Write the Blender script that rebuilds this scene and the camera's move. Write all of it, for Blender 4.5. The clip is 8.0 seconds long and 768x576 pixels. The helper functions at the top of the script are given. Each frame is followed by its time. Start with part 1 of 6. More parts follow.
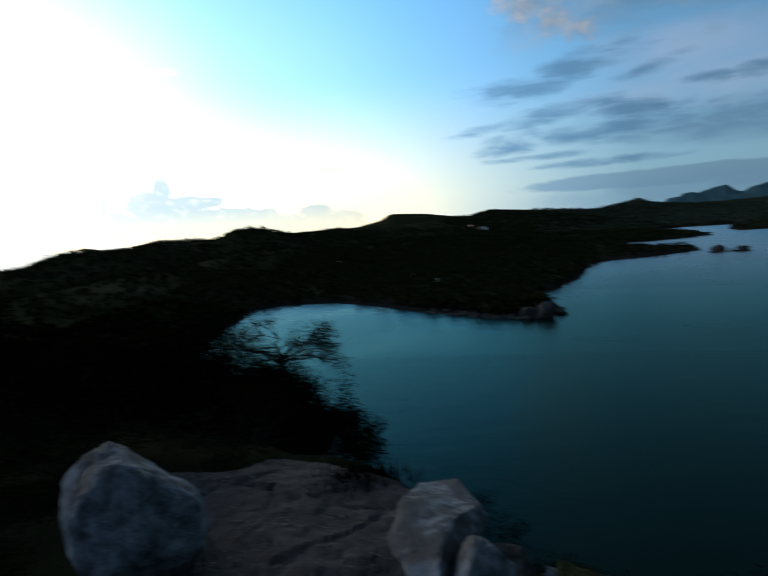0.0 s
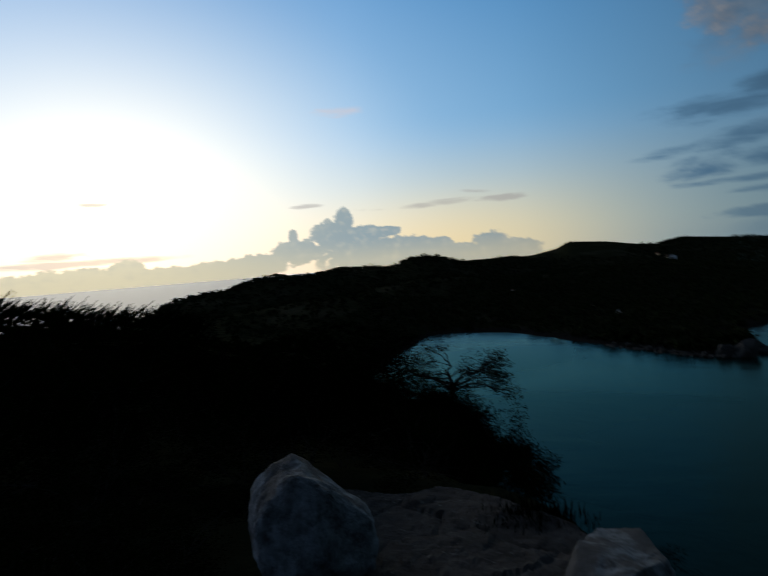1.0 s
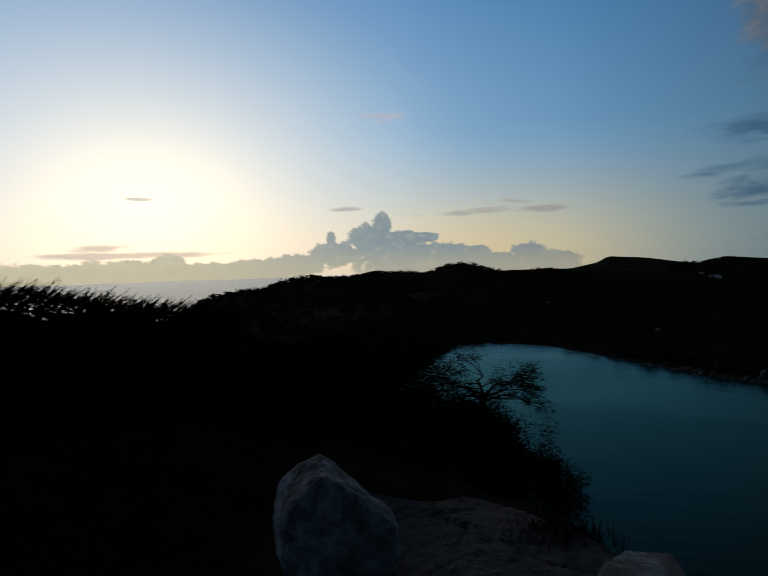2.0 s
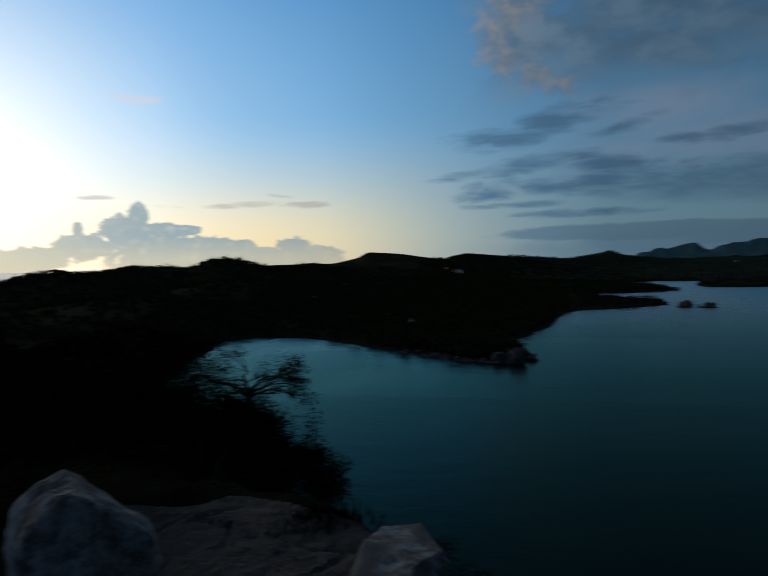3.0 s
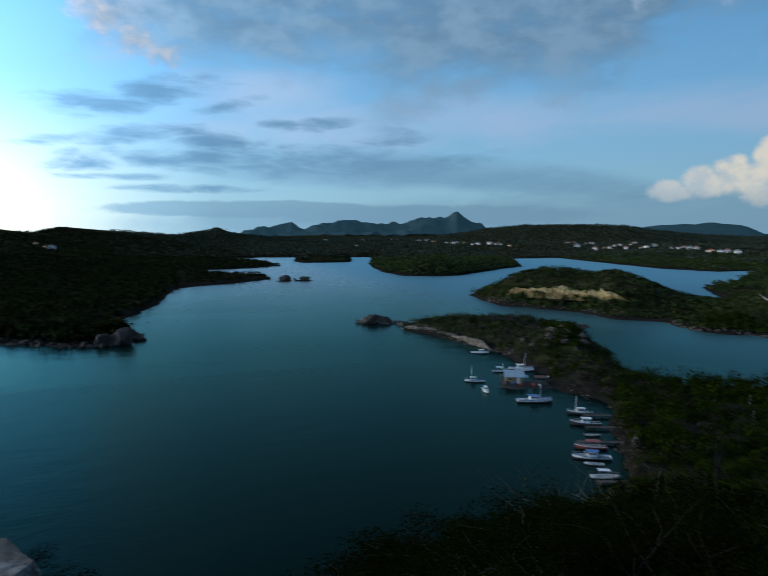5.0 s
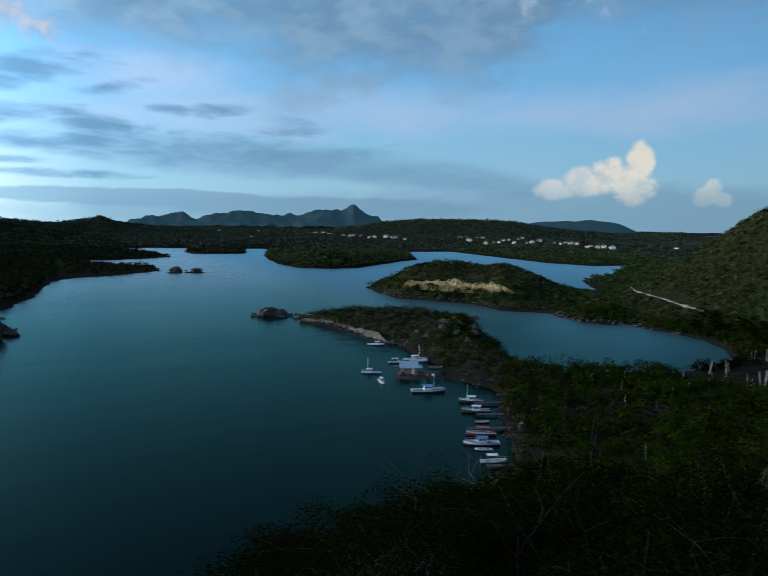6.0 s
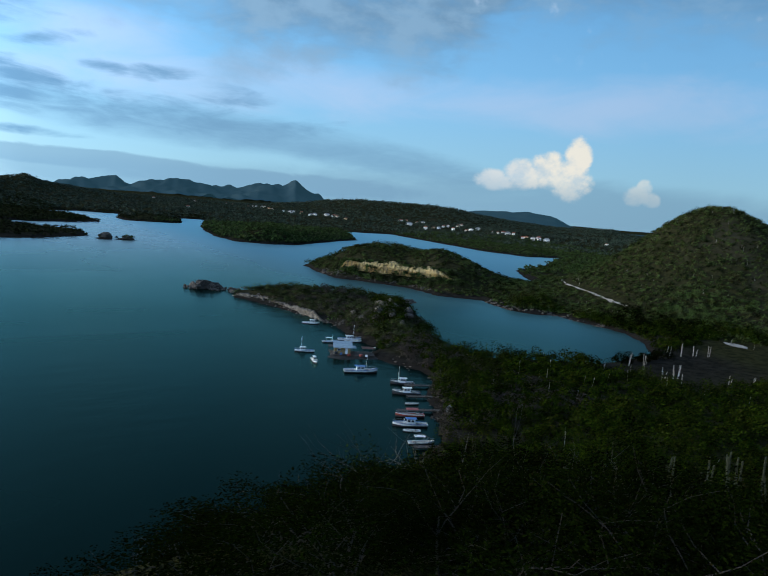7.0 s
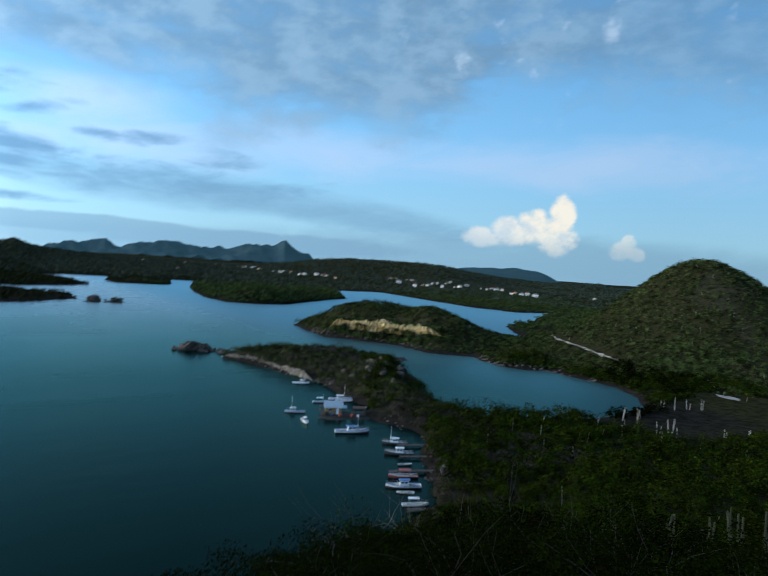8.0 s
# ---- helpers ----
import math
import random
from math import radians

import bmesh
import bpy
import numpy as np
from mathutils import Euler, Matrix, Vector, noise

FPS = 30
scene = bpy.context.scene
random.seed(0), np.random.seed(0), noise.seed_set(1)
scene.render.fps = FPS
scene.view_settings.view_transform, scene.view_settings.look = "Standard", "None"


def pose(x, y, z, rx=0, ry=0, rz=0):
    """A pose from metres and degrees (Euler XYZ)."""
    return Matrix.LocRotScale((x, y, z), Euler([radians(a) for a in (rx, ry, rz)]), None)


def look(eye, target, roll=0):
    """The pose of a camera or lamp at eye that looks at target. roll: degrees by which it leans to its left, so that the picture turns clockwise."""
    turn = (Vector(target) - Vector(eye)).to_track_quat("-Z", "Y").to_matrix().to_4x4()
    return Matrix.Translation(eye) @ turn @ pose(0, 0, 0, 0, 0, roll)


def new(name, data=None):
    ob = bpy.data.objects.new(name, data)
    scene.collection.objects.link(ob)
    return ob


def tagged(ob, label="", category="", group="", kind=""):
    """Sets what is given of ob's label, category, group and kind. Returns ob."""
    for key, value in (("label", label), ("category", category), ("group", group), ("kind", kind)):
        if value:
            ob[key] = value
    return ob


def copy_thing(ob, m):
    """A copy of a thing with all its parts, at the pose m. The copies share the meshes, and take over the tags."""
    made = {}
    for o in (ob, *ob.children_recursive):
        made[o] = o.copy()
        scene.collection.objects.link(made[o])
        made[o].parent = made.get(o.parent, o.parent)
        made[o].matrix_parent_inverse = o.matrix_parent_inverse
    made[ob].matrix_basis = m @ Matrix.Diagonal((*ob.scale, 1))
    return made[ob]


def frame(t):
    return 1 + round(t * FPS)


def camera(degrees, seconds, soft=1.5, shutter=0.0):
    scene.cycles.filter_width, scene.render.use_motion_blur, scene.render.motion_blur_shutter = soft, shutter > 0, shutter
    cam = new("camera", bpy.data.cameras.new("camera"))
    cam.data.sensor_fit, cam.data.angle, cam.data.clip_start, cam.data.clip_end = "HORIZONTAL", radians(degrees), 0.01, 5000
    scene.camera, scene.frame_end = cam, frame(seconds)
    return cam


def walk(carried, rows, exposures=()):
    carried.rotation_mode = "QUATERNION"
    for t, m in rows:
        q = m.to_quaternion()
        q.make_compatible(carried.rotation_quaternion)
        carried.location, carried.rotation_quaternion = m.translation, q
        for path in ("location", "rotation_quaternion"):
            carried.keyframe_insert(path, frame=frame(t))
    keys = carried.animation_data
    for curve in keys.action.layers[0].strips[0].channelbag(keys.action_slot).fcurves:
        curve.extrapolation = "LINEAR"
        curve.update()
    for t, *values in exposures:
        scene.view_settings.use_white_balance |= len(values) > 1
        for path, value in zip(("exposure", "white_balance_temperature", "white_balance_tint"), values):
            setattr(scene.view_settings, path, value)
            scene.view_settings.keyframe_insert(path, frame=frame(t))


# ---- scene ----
# The eye turns about the walker's neck: a short arm in the direction of view.
EYE, ARM = 45.0, 0.05


def eye_at(yaw, pitch, roll):
    """Camera pose from yaw (to the left of +y), pitch and roll, in degrees."""
    a, b = radians(yaw), radians(pitch)
    eye = Vector((-math.sin(a) * ARM, math.cos(a) * ARM, EYE))
    ahead = Vector((-math.sin(a) * math.cos(b), math.cos(a) * math.cos(b), math.sin(b)))
    return look(eye, eye + ahead, roll)


cam = camera(63.0, 8.0, soft=0.85, shutter=0.7)
PATH = [
    (0, 17.70, -6.20, -4.72),
    (0.5, 26.88, -4.12, -5.54),
    (1, 33.15, -2.42, -4.50),
    (1.2, 35.15, -1.72, -3.05),
    (1.75, 37.35, -1.75, -2.10),
    (2.3, 31.65, -2.07, -1.55),
    (2.5, 26.30, -2.53, -1.85),
    (3, 15.15, -2.84, -1.45),
    (3.5, 6.32, -3.03, -0.70),
    (4, -3.42, -3.29, -0.05),
    (4.5, -12.66, -4.09, 0.36),
    (5, -19.60, -5.46, -0.06),
    (5.2, -21.49, -5.57, -0.01),
    (5.75, -27.00, -5.90, 0.40),
    (6.3, -30.61, -5.94, 1.18),
    (6.5, -31.30, -5.06, 0.83),
    (7, -34.90, -7.56, 4.86),
    (7.5, -33.46, -4.93, 6.48),
    (8, -35.41, -2.21, 3.91),
]
EXPOSURES = [(0, -0.3), (0.5, -0.98), (1, -1.52), (2.3, -1.9), (2.5, -1.78), (3, -1.35), (3.5, -0.92), (4, -0.47), (4.5, -0.08), (5.2, 0.3), (6.3, 0.42), (6.5, 0.46), (7, 0.6), (7.5, 0.92), (8, 0.74)]
walk(cam, [(t, eye_at(yaw, pitch, roll)) for t, yaw, pitch, roll in PATH], EXPOSURES)

# ---- light: the sun has just gone behind the clouds over the sea ----
SUN_AZ, SUN_EL = 57.0, 4.0


def heading(az, el=0.0):
    a, e = radians(az), radians(el)
    return Vector((-math.sin(a) * math.cos(e), math.cos(a) * math.cos(e), math.sin(e)))


class Graph:
    """Short-hand for building node trees."""

    def __init__(self, tree):
        self.tree = tree
        tree.nodes.clear()

    def node(self, kind, operation=""):
        n = self.tree.nodes.new(kind)
        if operation:
            n.operation = operation
        return n

    def link(self, a, b):
        self.tree.links.new(a, b)

    def put(self, socket, value):
        if isinstance(value, bpy.types.NodeSocket):
            self.link(value, socket)
        elif value is not None:
            socket.default_value = value

    def math(self, op, a, b=None, c=None, clamp=False):
        n = self.node("ShaderNodeMath", op)
        n.use_clamp = clamp
        for s, v in zip(n.inputs, (a, b, c)):
            self.put(s, v)
        return n.outputs[0]

    def ramp(self, value, lo, hi, a=0.0, b=1.0, smooth=True):
        n = self.node("ShaderNodeMapRange")
        n.interpolation_type, n.clamp = "SMOOTHSTEP" if smooth else "LINEAR", True
        for s, v in zip(n.inputs, (value, lo, hi, a, b)):
            self.put(s, v)
        return n.outputs[0]

    def colors(self, value, stops):
        n = self.node("ShaderNodeValToRGB")
        els = n.color_ramp.elements
        while len(els) < len(stops):
            els.new(0.5)
        for e, (at, rgb) in zip(els, stops):
            e.position, e.color = at, (*rgb, 1.0)
        self.put(n.inputs[0], value)
        return n.outputs[0]

    def mix(self, fac, a, b, blend="MIX"):
        n = self.node("ShaderNodeMix")
        n.data_type, n.blend_type = "RGBA", blend
        self.put(n.inputs[0], fac)
        for s, v in ((n.inputs[6], a), (n.inputs[7], b)):
            self.put(s, (*v, 1.0) if isinstance(v, tuple) and len(v) == 3 else v)
        return n.outputs[2]

    def noise(self, vector, scale, detail=3.0, rough=0.55, distort=0.0):
        n = self.node("ShaderNodeTexNoise")
        self.put(n.inputs["Vector"], vector)
        n.inputs["Scale"].default_value, n.inputs["Detail"].default_value = scale, detail
        n.inputs["Roughness"].default_value, n.inputs["Distortion"].default_value = rough, distort
        return n.outputs[0]

    def vec(self, x, y, z=0.0):
        n = self.node("ShaderNodeCombineXYZ")
        for s, v in zip(n.inputs, (x, y, z)):
            self.put(s, v)
        return n.outputs[0]


def make_sky():
    world = bpy.data.worlds.new("dusk_sky")
    scene.world = world
    world.use_nodes = True
    g = Graph(world.node_tree)
    toward = g.node("ShaderNodeTexCoord").outputs["Generated"]
    sep = g.node("ShaderNodeSeparateXYZ")
    g.link(toward, sep.inputs[0])
    x, y, z = sep.outputs
    deg = 180 / math.pi
    az = g.math("MULTIPLY", g.math("ARCTAN2", g.math("MULTIPLY", x, -1.0), y), deg)
    el = g.math("MULTIPLY", g.math("ARCSINE", z), deg)

    sky = g.node("ShaderNodeTexSky")
    sky.sky_type, sky.sun_disc = "NISHITA", False
    sky.sun_elevation, sky.sun_rotation = radians(SUN_EL), radians(-SUN_AZ)
    sky.air_density, sky.dust_density, sky.ozone_density = 1.0, 1.5, 2.0
    nishita = g.mix(1.0, sky.outputs[0], (0.09, 0.09, 0.09), "MULTIPLY")

    # clear sky: blue overhead, paler down to the horizon, white and yellow about the sunset
    clear = g.colors(g.ramp(el, -2.0, 58.0, smooth=False), [
        (0.0, (0.30, 0.50, 0.62)), (0.07, (0.29, 0.545, 0.71)), (0.20, (0.205, 0.49, 0.81)),
        (0.42, (0.095, 0.32, 0.65)), (0.56, (0.045, 0.15, 0.30)), (0.72, (0.018, 0.055, 0.12)), (1.0, (0.009, 0.026, 0.06))])
    daz = g.math("SUBTRACT", az, SUN_AZ)
    off = g.math("SQRT", g.math("ADD", g.math("POWER", g.math("MULTIPLY", daz, 0.62), 2.0), g.math("POWER", g.math("SUBTRACT", el, SUN_EL + 2.5), 2.0)))
    low = g.ramp(el, 0.0, 13.0, 1.0, 0.0)
    side = g.ramp(g.math("ABSOLUTE", daz), 22.0, 66.0, 1.0, 0.0)
    warm = g.mix(g.math("MULTIPLY", g.math("MULTIPLY", low, side), 0.95), clear, (0.98, 0.86, 0.55))
    amber = g.math("MULTIPLY", g.ramp(el, 0.0, 7.5, 1.0, 0.0), g.ramp(g.math("ABSOLUTE", daz), 18.0, 50.0, 1.0, 0.0))
    warm = g.mix(g.math("MULTIPLY", amber, 0.9), warm, (1.12, 0.80, 0.27))
    high_veil = g.math("MULTIPLY", g.ramp(az, 30.0, 64.0), g.ramp(el, 8.0, 40.0, 0.42, 0.2))
    warm = g.mix(high_veil, warm, (0.52, 0.68, 0.98))
    veil = g.mix(g.ramp(off, 6.0, 30.0, 0.50, 0.0), warm, (0.50, 0.70, 0.92))
    glow = g.math("POWER", g.ramp(off, 0.0, 20.0, 1.0, 0.0, smooth=False), 1.8)
    base = g.mix(glow, veil, (1.45, 1.40, 1.20))
    base = g.mix(0.2, base, nishita, "ADD")

    # cloud space: degrees, drawn out sideways
    flat = g.vec(g.math("MULTIPLY", az, 0.05), g.math("MULTIPLY", el, 0.16))
    mottle = g.vec(g.math("MULTIPLY", az, 0.11), g.math("MULTIPLY", el, 0.19))
    puffy = g.vec(g.math("MULTIPLY", az, 0.34), g.math("MULTIPLY", el, 0.38))
    streak = g.noise(flat, 1.6, 5.0, 0.6, 0.6)
    streak_fine = g.noise(flat, 4.2, 4.5, 0.6, 0.5)
    lumps = g.noise(mottle, 2.2, 5.0, 0.56, 0.1)
    puff = g.noise(puffy, 1.7, 8.0, 0.62)

    def blobs(rows):
        """Overlapping ellipses: azimuth, elevation, half-widths, and the rise of elevation with azimuth."""
        best = None
        for a0, e0, ra, re, *tilt in rows:
            a = g.math("SUBTRACT", az, a0)
            e = g.math("SUBTRACT", el, e0)
            if tilt:
                e = g.math("SUBTRACT", e, g.math("MULTIPLY", a, tilt[0]))
            w = g.math("SUBTRACT", 1.0, g.math("ADD", g.math("POWER", g.math("DIVIDE", a, ra), 2.0), g.math("POWER", g.math("DIVIDE", e, re), 2.0)))
            best = w if best is None else g.math("SMOOTH_MAX", best, w, 0.2)
        return best

    def cover(rows, noise_value, amount, lo=0.0, hi=0.3):
        bent = g.math("MULTIPLY_ADD", g.math("SUBTRACT", noise_value, 0.5), amount, g.math("MAXIMUM", blobs(rows), -3.0))
        return g.ramp(bent, lo, hi)

    # a thin pale veil under the sheet
    veil_low = cover([(-9, 11.6, 9, 2.6), (-29, 9.6, 14, 2.6), (-14, 8.6, 16, 2.6), (-52, 9.5, 22, 2.6)], streak, 2.2, -0.2, 1.4)
    out = g.mix(g.math("MULTIPLY", veil_low, 0.62), base, (0.45, 0.59, 0.82))
    # the high grey sheet: it ends in the west and has a ragged lower rim
    rim = g.math("ADD", g.ramp(az, -34.0, -14.0, 11.0, 13.4), g.math("MULTIPLY", g.ramp(az, -38.0, -46.0, 0.0, 4.6), g.ramp(az, -68.0, -54.0, 0.45, 1.0)))
    inward = g.math("MINIMUM", g.math("DIVIDE", g.math("SUBTRACT", el, rim), 2.6), g.math("DIVIDE", g.math("SUBTRACT", 6.6, az), 2.4))
    ragged = g.math("ADD", g.math("MULTIPLY", g.math("SUBTRACT", lumps, 0.5), 2.8), g.math("MULTIPLY", g.math("SUBTRACT", streak, 0.5), 3.0))
    sheet = g.ramp(g.math("ADD", g.math("MINIMUM", inward, 1.4), ragged), -0.5, 1.7)
    sheet = g.math("MULTIPLY", sheet, g.ramp(az, -44.0, -66.0, 0.95, 0.62))
    cloud_tone = g.mix(g.ramp(lumps, 0.36, 0.66), (0.145, 0.275, 0.43), (0.225, 0.390, 0.57))
    cloud_tone = g.mix(g.math("MULTIPLY", g.ramp(az, -3.0, 7.0), 0.8), cloud_tone, g.mix(g.ramp(lumps, 0.40, 0.60), (0.175, 0.275, 0.41), (0.33, 0.39, 0.48)))
    out = g.mix(sheet, out, cloud_tone)
    flecks = g.math("MULTIPLY", g.ramp(g.noise(puffy, 0.95, 4.0, 0.5), 0.60, 0.76), g.math("MULTIPLY", g.ramp(el, 12.0, 15.0), g.ramp(az, -22.0, -40.0)))
    out = g.mix(g.math("MULTIPLY", flecks, 0.55), out, (0.50, 0.66, 0.86))
    # the lit head at the sheet's western end
    head = cover([(5.2, 18.3, 2.0, 2.6), (3.8, 16.4, 1.8, 1.3), (1.4, 15.2, 1.8, 1.5), (-0.8, 14.0, 2.0, 1.2), (3.4, 20.6, 3.0, 2.2)], puff, 3.4, -0.1, 1.3)
    out = g.mix(g.math("MULTIPLY", head, 0.7), out, g.mix(g.ramp(puff, 0.36, 0.66), (0.22, 0.28, 0.37), (0.43, 0.435, 0.465)))
    # grey streaks under the sheet
    bent_streak = g.math("ADD", streak, g.math("MULTIPLY", g.math("SUBTRACT", streak_fine, 0.5), 0.7))
    feather = g.noise(g.vec(g.math("MULTIPLY", az, 0.075), g.math("MULTIPLY", el, 0.36)), 2.3, 5.0, 0.58, 0.5)
    bent_streak = g.math("ADD", g.math("MULTIPLY", bent_streak, 0.45), g.math("MULTIPLY", feather, 0.60))
    trail = cover([(-21.5, 10.6, 4.0, 1.9, -0.15), (-25, 12.2, 5.0, 1.4)], lumps, 3.0, -0.2, 1.4)
    out = g.mix(g.math("MULTIPLY", trail, 0.6), out, (0.24, 0.38, 0.54))
    bands = cover([(5.6, 9.9, 5.4, 1.25, -0.10), (-0.3, 11.3, 5.6, 1.4, -0.22), (-5.6, 10.3, 3.2, 0.65, -0.2), (-10.2, 8.9, 2.4, 0.55), (-14.6, 9.2, 3.0, 0.7, -0.1), (-20.4, 8.1, 3.8, 1.1),
                   (8.0, 7.1, 3.4, 0.6, -0.12), (1.5, 7.8, 5.6, 0.9, -0.12), (-4.6, 7.3, 5.6, 1.1), (5.6, 5.5, 3.6, 1.15), (-3.0, 6.0, 11, 1.1), (-15, 6.0, 13, 1.5),
                   (3.2, 4.3, 4.4, 0.36), (-2.4, 3.4, 7, 0.42)], bent_streak, 5.4, -0.15, 1.7)
    out = g.mix(g.math("MULTIPLY", bands, g.ramp(az, -26.0, -6.0, 0.6, 0.92)), out, (0.118, 0.272, 0.46))
    long_bank = cover([(-18, 5.2, 16, 1.7, 0.02), (-33, 4.0, 13, 1.6, 0.1)], bent_streak, 2.0, -0.3, 1.2)
    out = g.mix(g.math("MULTIPLY", long_bank, 0.72), out, (0.160, 0.325, 0.505))
    lens = cover([(-7, 1.7, 14, 0.85), (-24, 1.1, 16, 1.1)], streak_fine, 1.4, 0.0, 0.5)
    out = g.mix(g.math("MULTIPLY", lens, 0.8), out, (0.19, 0.35, 0.50))
    haze = cover([(-22, 0.4, 34, 2.0), (-48, 0.8, 34, 3.0)], streak, 1.6, 0.0, 0.9)
    out = g.mix(g.math("MULTIPLY", haze, 0.7), out, (0.19, 0.36, 0.52))
    wisps = cover([(39.6, 5.5, 1.5, 0.26), (33.5, 4.75, 2.4, 0.22, 0.02), (30.0, 4.8, 2.6, 0.3), (26.5, 5.0, 3.0, 0.34, -0.02), (22.2, 4.85, 3.0, 0.36), (24.6, 5.7, 1.8, 0.22, 0.1), (36.3, 13.5, 2.6, 0.6),
                   (57.6, 6.5, 1.3, 0.18), (60.8, 2.5, 3.0, 0.42), (56.0, 1.75, 5.0, 0.32), (62, 1.7, 4.4, 0.34)], g.math("ADD", g.math("MULTIPLY", feather, 0.8), g.math("MULTIPLY", streak_fine, 0.2)), 5.5, 0.0, 1.3)
    out = g.mix(g.math("MULTIPLY", wisps, 0.62), out, g.mix(g.ramp(el, 8.0, 12.0), (0.46, 0.44, 0.43), (0.72, 0.64, 0.66)))
    # cumulus over the sea, against the light
    boil = g.noise(puffy, 3.3, 8.0, 0.64)
    boil = g.math("ADD", g.math("MULTIPLY", boil, 0.7), g.math("MULTIPLY", puff, 0.3))
    bank = cover([(36.4, 3.7, 1.0, 1.5), (37.3, 2.6, 2.3, 1.6), (34.6, 2.6, 2.4, 0.95), (32.4, 2.75, 1.3, 0.5), (33, 0.8, 7, 1.6), (29.4, 1.2, 1.5, 0.95), (27.7, 1.1, 1.3, 0.9), (23.3, 0.9, 1.7, 1.2), (20.8, 0.3, 2.4, 0.9), (25.5, 0.1, 5, 1.1),
                  (41.0, 2.7, 0.45, 1.0), (40.6, 1.4, 2.6, 1.2), (44.3, 0.5, 3.4, 1.1), (48, 0.0, 5, 1.2), (52, 0.0, 5, 1.1), (55.2, 0.6, 1.8, 1.4), (60, 0.1, 6, 1.3), (68, 0.0, 8, 1.4), (80, 0.2, 8, 1.4)], boil, 3.0, -0.05, 0.3)
    bank_tone = g.mix(g.ramp(az, 34.0, 58.0), (0.33, 0.42, 0.46), (0.86, 0.80, 0.60))
    bank_tone = g.mix(g.ramp(boil, 0.48, 0.66, 0.0, 0.55), bank_tone, (0.60, 0.61, 0.54))
    bank_tone = g.mix(g.ramp(el, 2.6, -0.4, 0.0, 0.6), bank_tone, (0.74, 0.66, 0.44))
    out = g.mix(bank, out, bank_tone)
    # the two white ones that still catch the sun
    white = cover([(-43.9, 3.0, 1.9, 1.0), (-46.3, 3.6, 2.0, 1.5), (-48.4, 4.2, 1.8, 1.7), (-50.8, 5.3, 1.25, 1.9), (-50.4, 3.4, 1.9, 2.0), (-56.4, 3.1, 0.7, 0.9), (-55.7, 2.4, 1.1, 0.9), (-57.0, 2.2, 0.8, 0.7)], puff, 1.7, -0.1, 0.7)
    white_tone = g.mix(g.ramp(puff, 0.30, 0.60), (0.56, 0.66, 0.72), (0.86, 0.83, 0.74))
    white_tone = g.mix(g.ramp(az, -49.0, -44.0, 0.0, 0.55), white_tone, (0.50, 0.62, 0.74))
    out = g.mix(g.math("MULTIPLY", white, g.math("MULTIPLY", g.ramp(el, 1.2, 4.2, 0.3, 0.97), g.ramp(az, -54.0, -52.5, 0.55, 1.0))), out, white_tone)

    # night comes up in the east, behind the walker
    out = g.mix(1.0, out, g.colors(g.ramp(g.math("ABSOLUTE", az), 75.0, 170.0), [(0.0, (1, 1, 1)), (1.0, (0.22, 0.24, 0.30))]), "MULTIPLY")
    # and the west stays the brighter half
    lift = g.ramp(az, -60.0, 60.0, 0.0, 1.0, smooth=False)
    west = g.colors(lift, [(p, (v, v, v)) for p, v in ((0.0, 0.155), (0.33, 0.188), (0.46, 0.232), (0.54, 0.335), (0.67, 0.54), (0.79, 0.65), (1.0, 0.66))])
    out = g.mix(1.0, out, west, "MULTIPLY")
    out = g.mix(1.0, out, (4.0, 4.0, 4.0), "MULTIPLY")
    back = g.node("ShaderNodeBackground")
    g.link(out, back.inputs[0])
    back.inputs[1].default_value = 1.0
    g.link(back.outputs[0], g.node("ShaderNodeOutputWorld").inputs[0])


make_sky()

lamp = new("sun", bpy.data.lights.new("sun", "SUN"))
lamp.data.energy, lamp.data.angle, lamp.data.color = 2.0, radians(35), (1.0, 0.86, 0.66)
lamp.matrix_world = look((0, 0, 300), Vector((0, 0, 300)) - heading(SUN_AZ, SUN_EL + 3))

# ---- materials ----
def material(name, build):
    m = bpy.data.materials.new(name)
    m.use_nodes = True
    g = Graph(m.node_tree)
    bsdf = g.node("ShaderNodeBsdfPrincipled")
    g.link(bsdf.outputs[0], g.node("ShaderNodeOutputMaterial").inputs[0])
    build(g, bsdf)
    return m


def bump(g, bsdf, height, strength, distance):
    n = g.node("ShaderNodeBump")
    n.inputs["Strength"].default_value, n.inputs["Distance"].default_value = strength, distance
    g.put(n.inputs["Height"], height)
    g.link(n.outputs[0], bsdf.inputs["Normal"])


def place(g):
    return g.node("ShaderNodeNewGeometry").outputs["Position"]


def object_random(g):
    return g.node("ShaderNodeObjectInfo").outputs["Random"]


def island_random(g):
    return g.node("ShaderNodeNewGeometry").outputs["Random Per Island"]


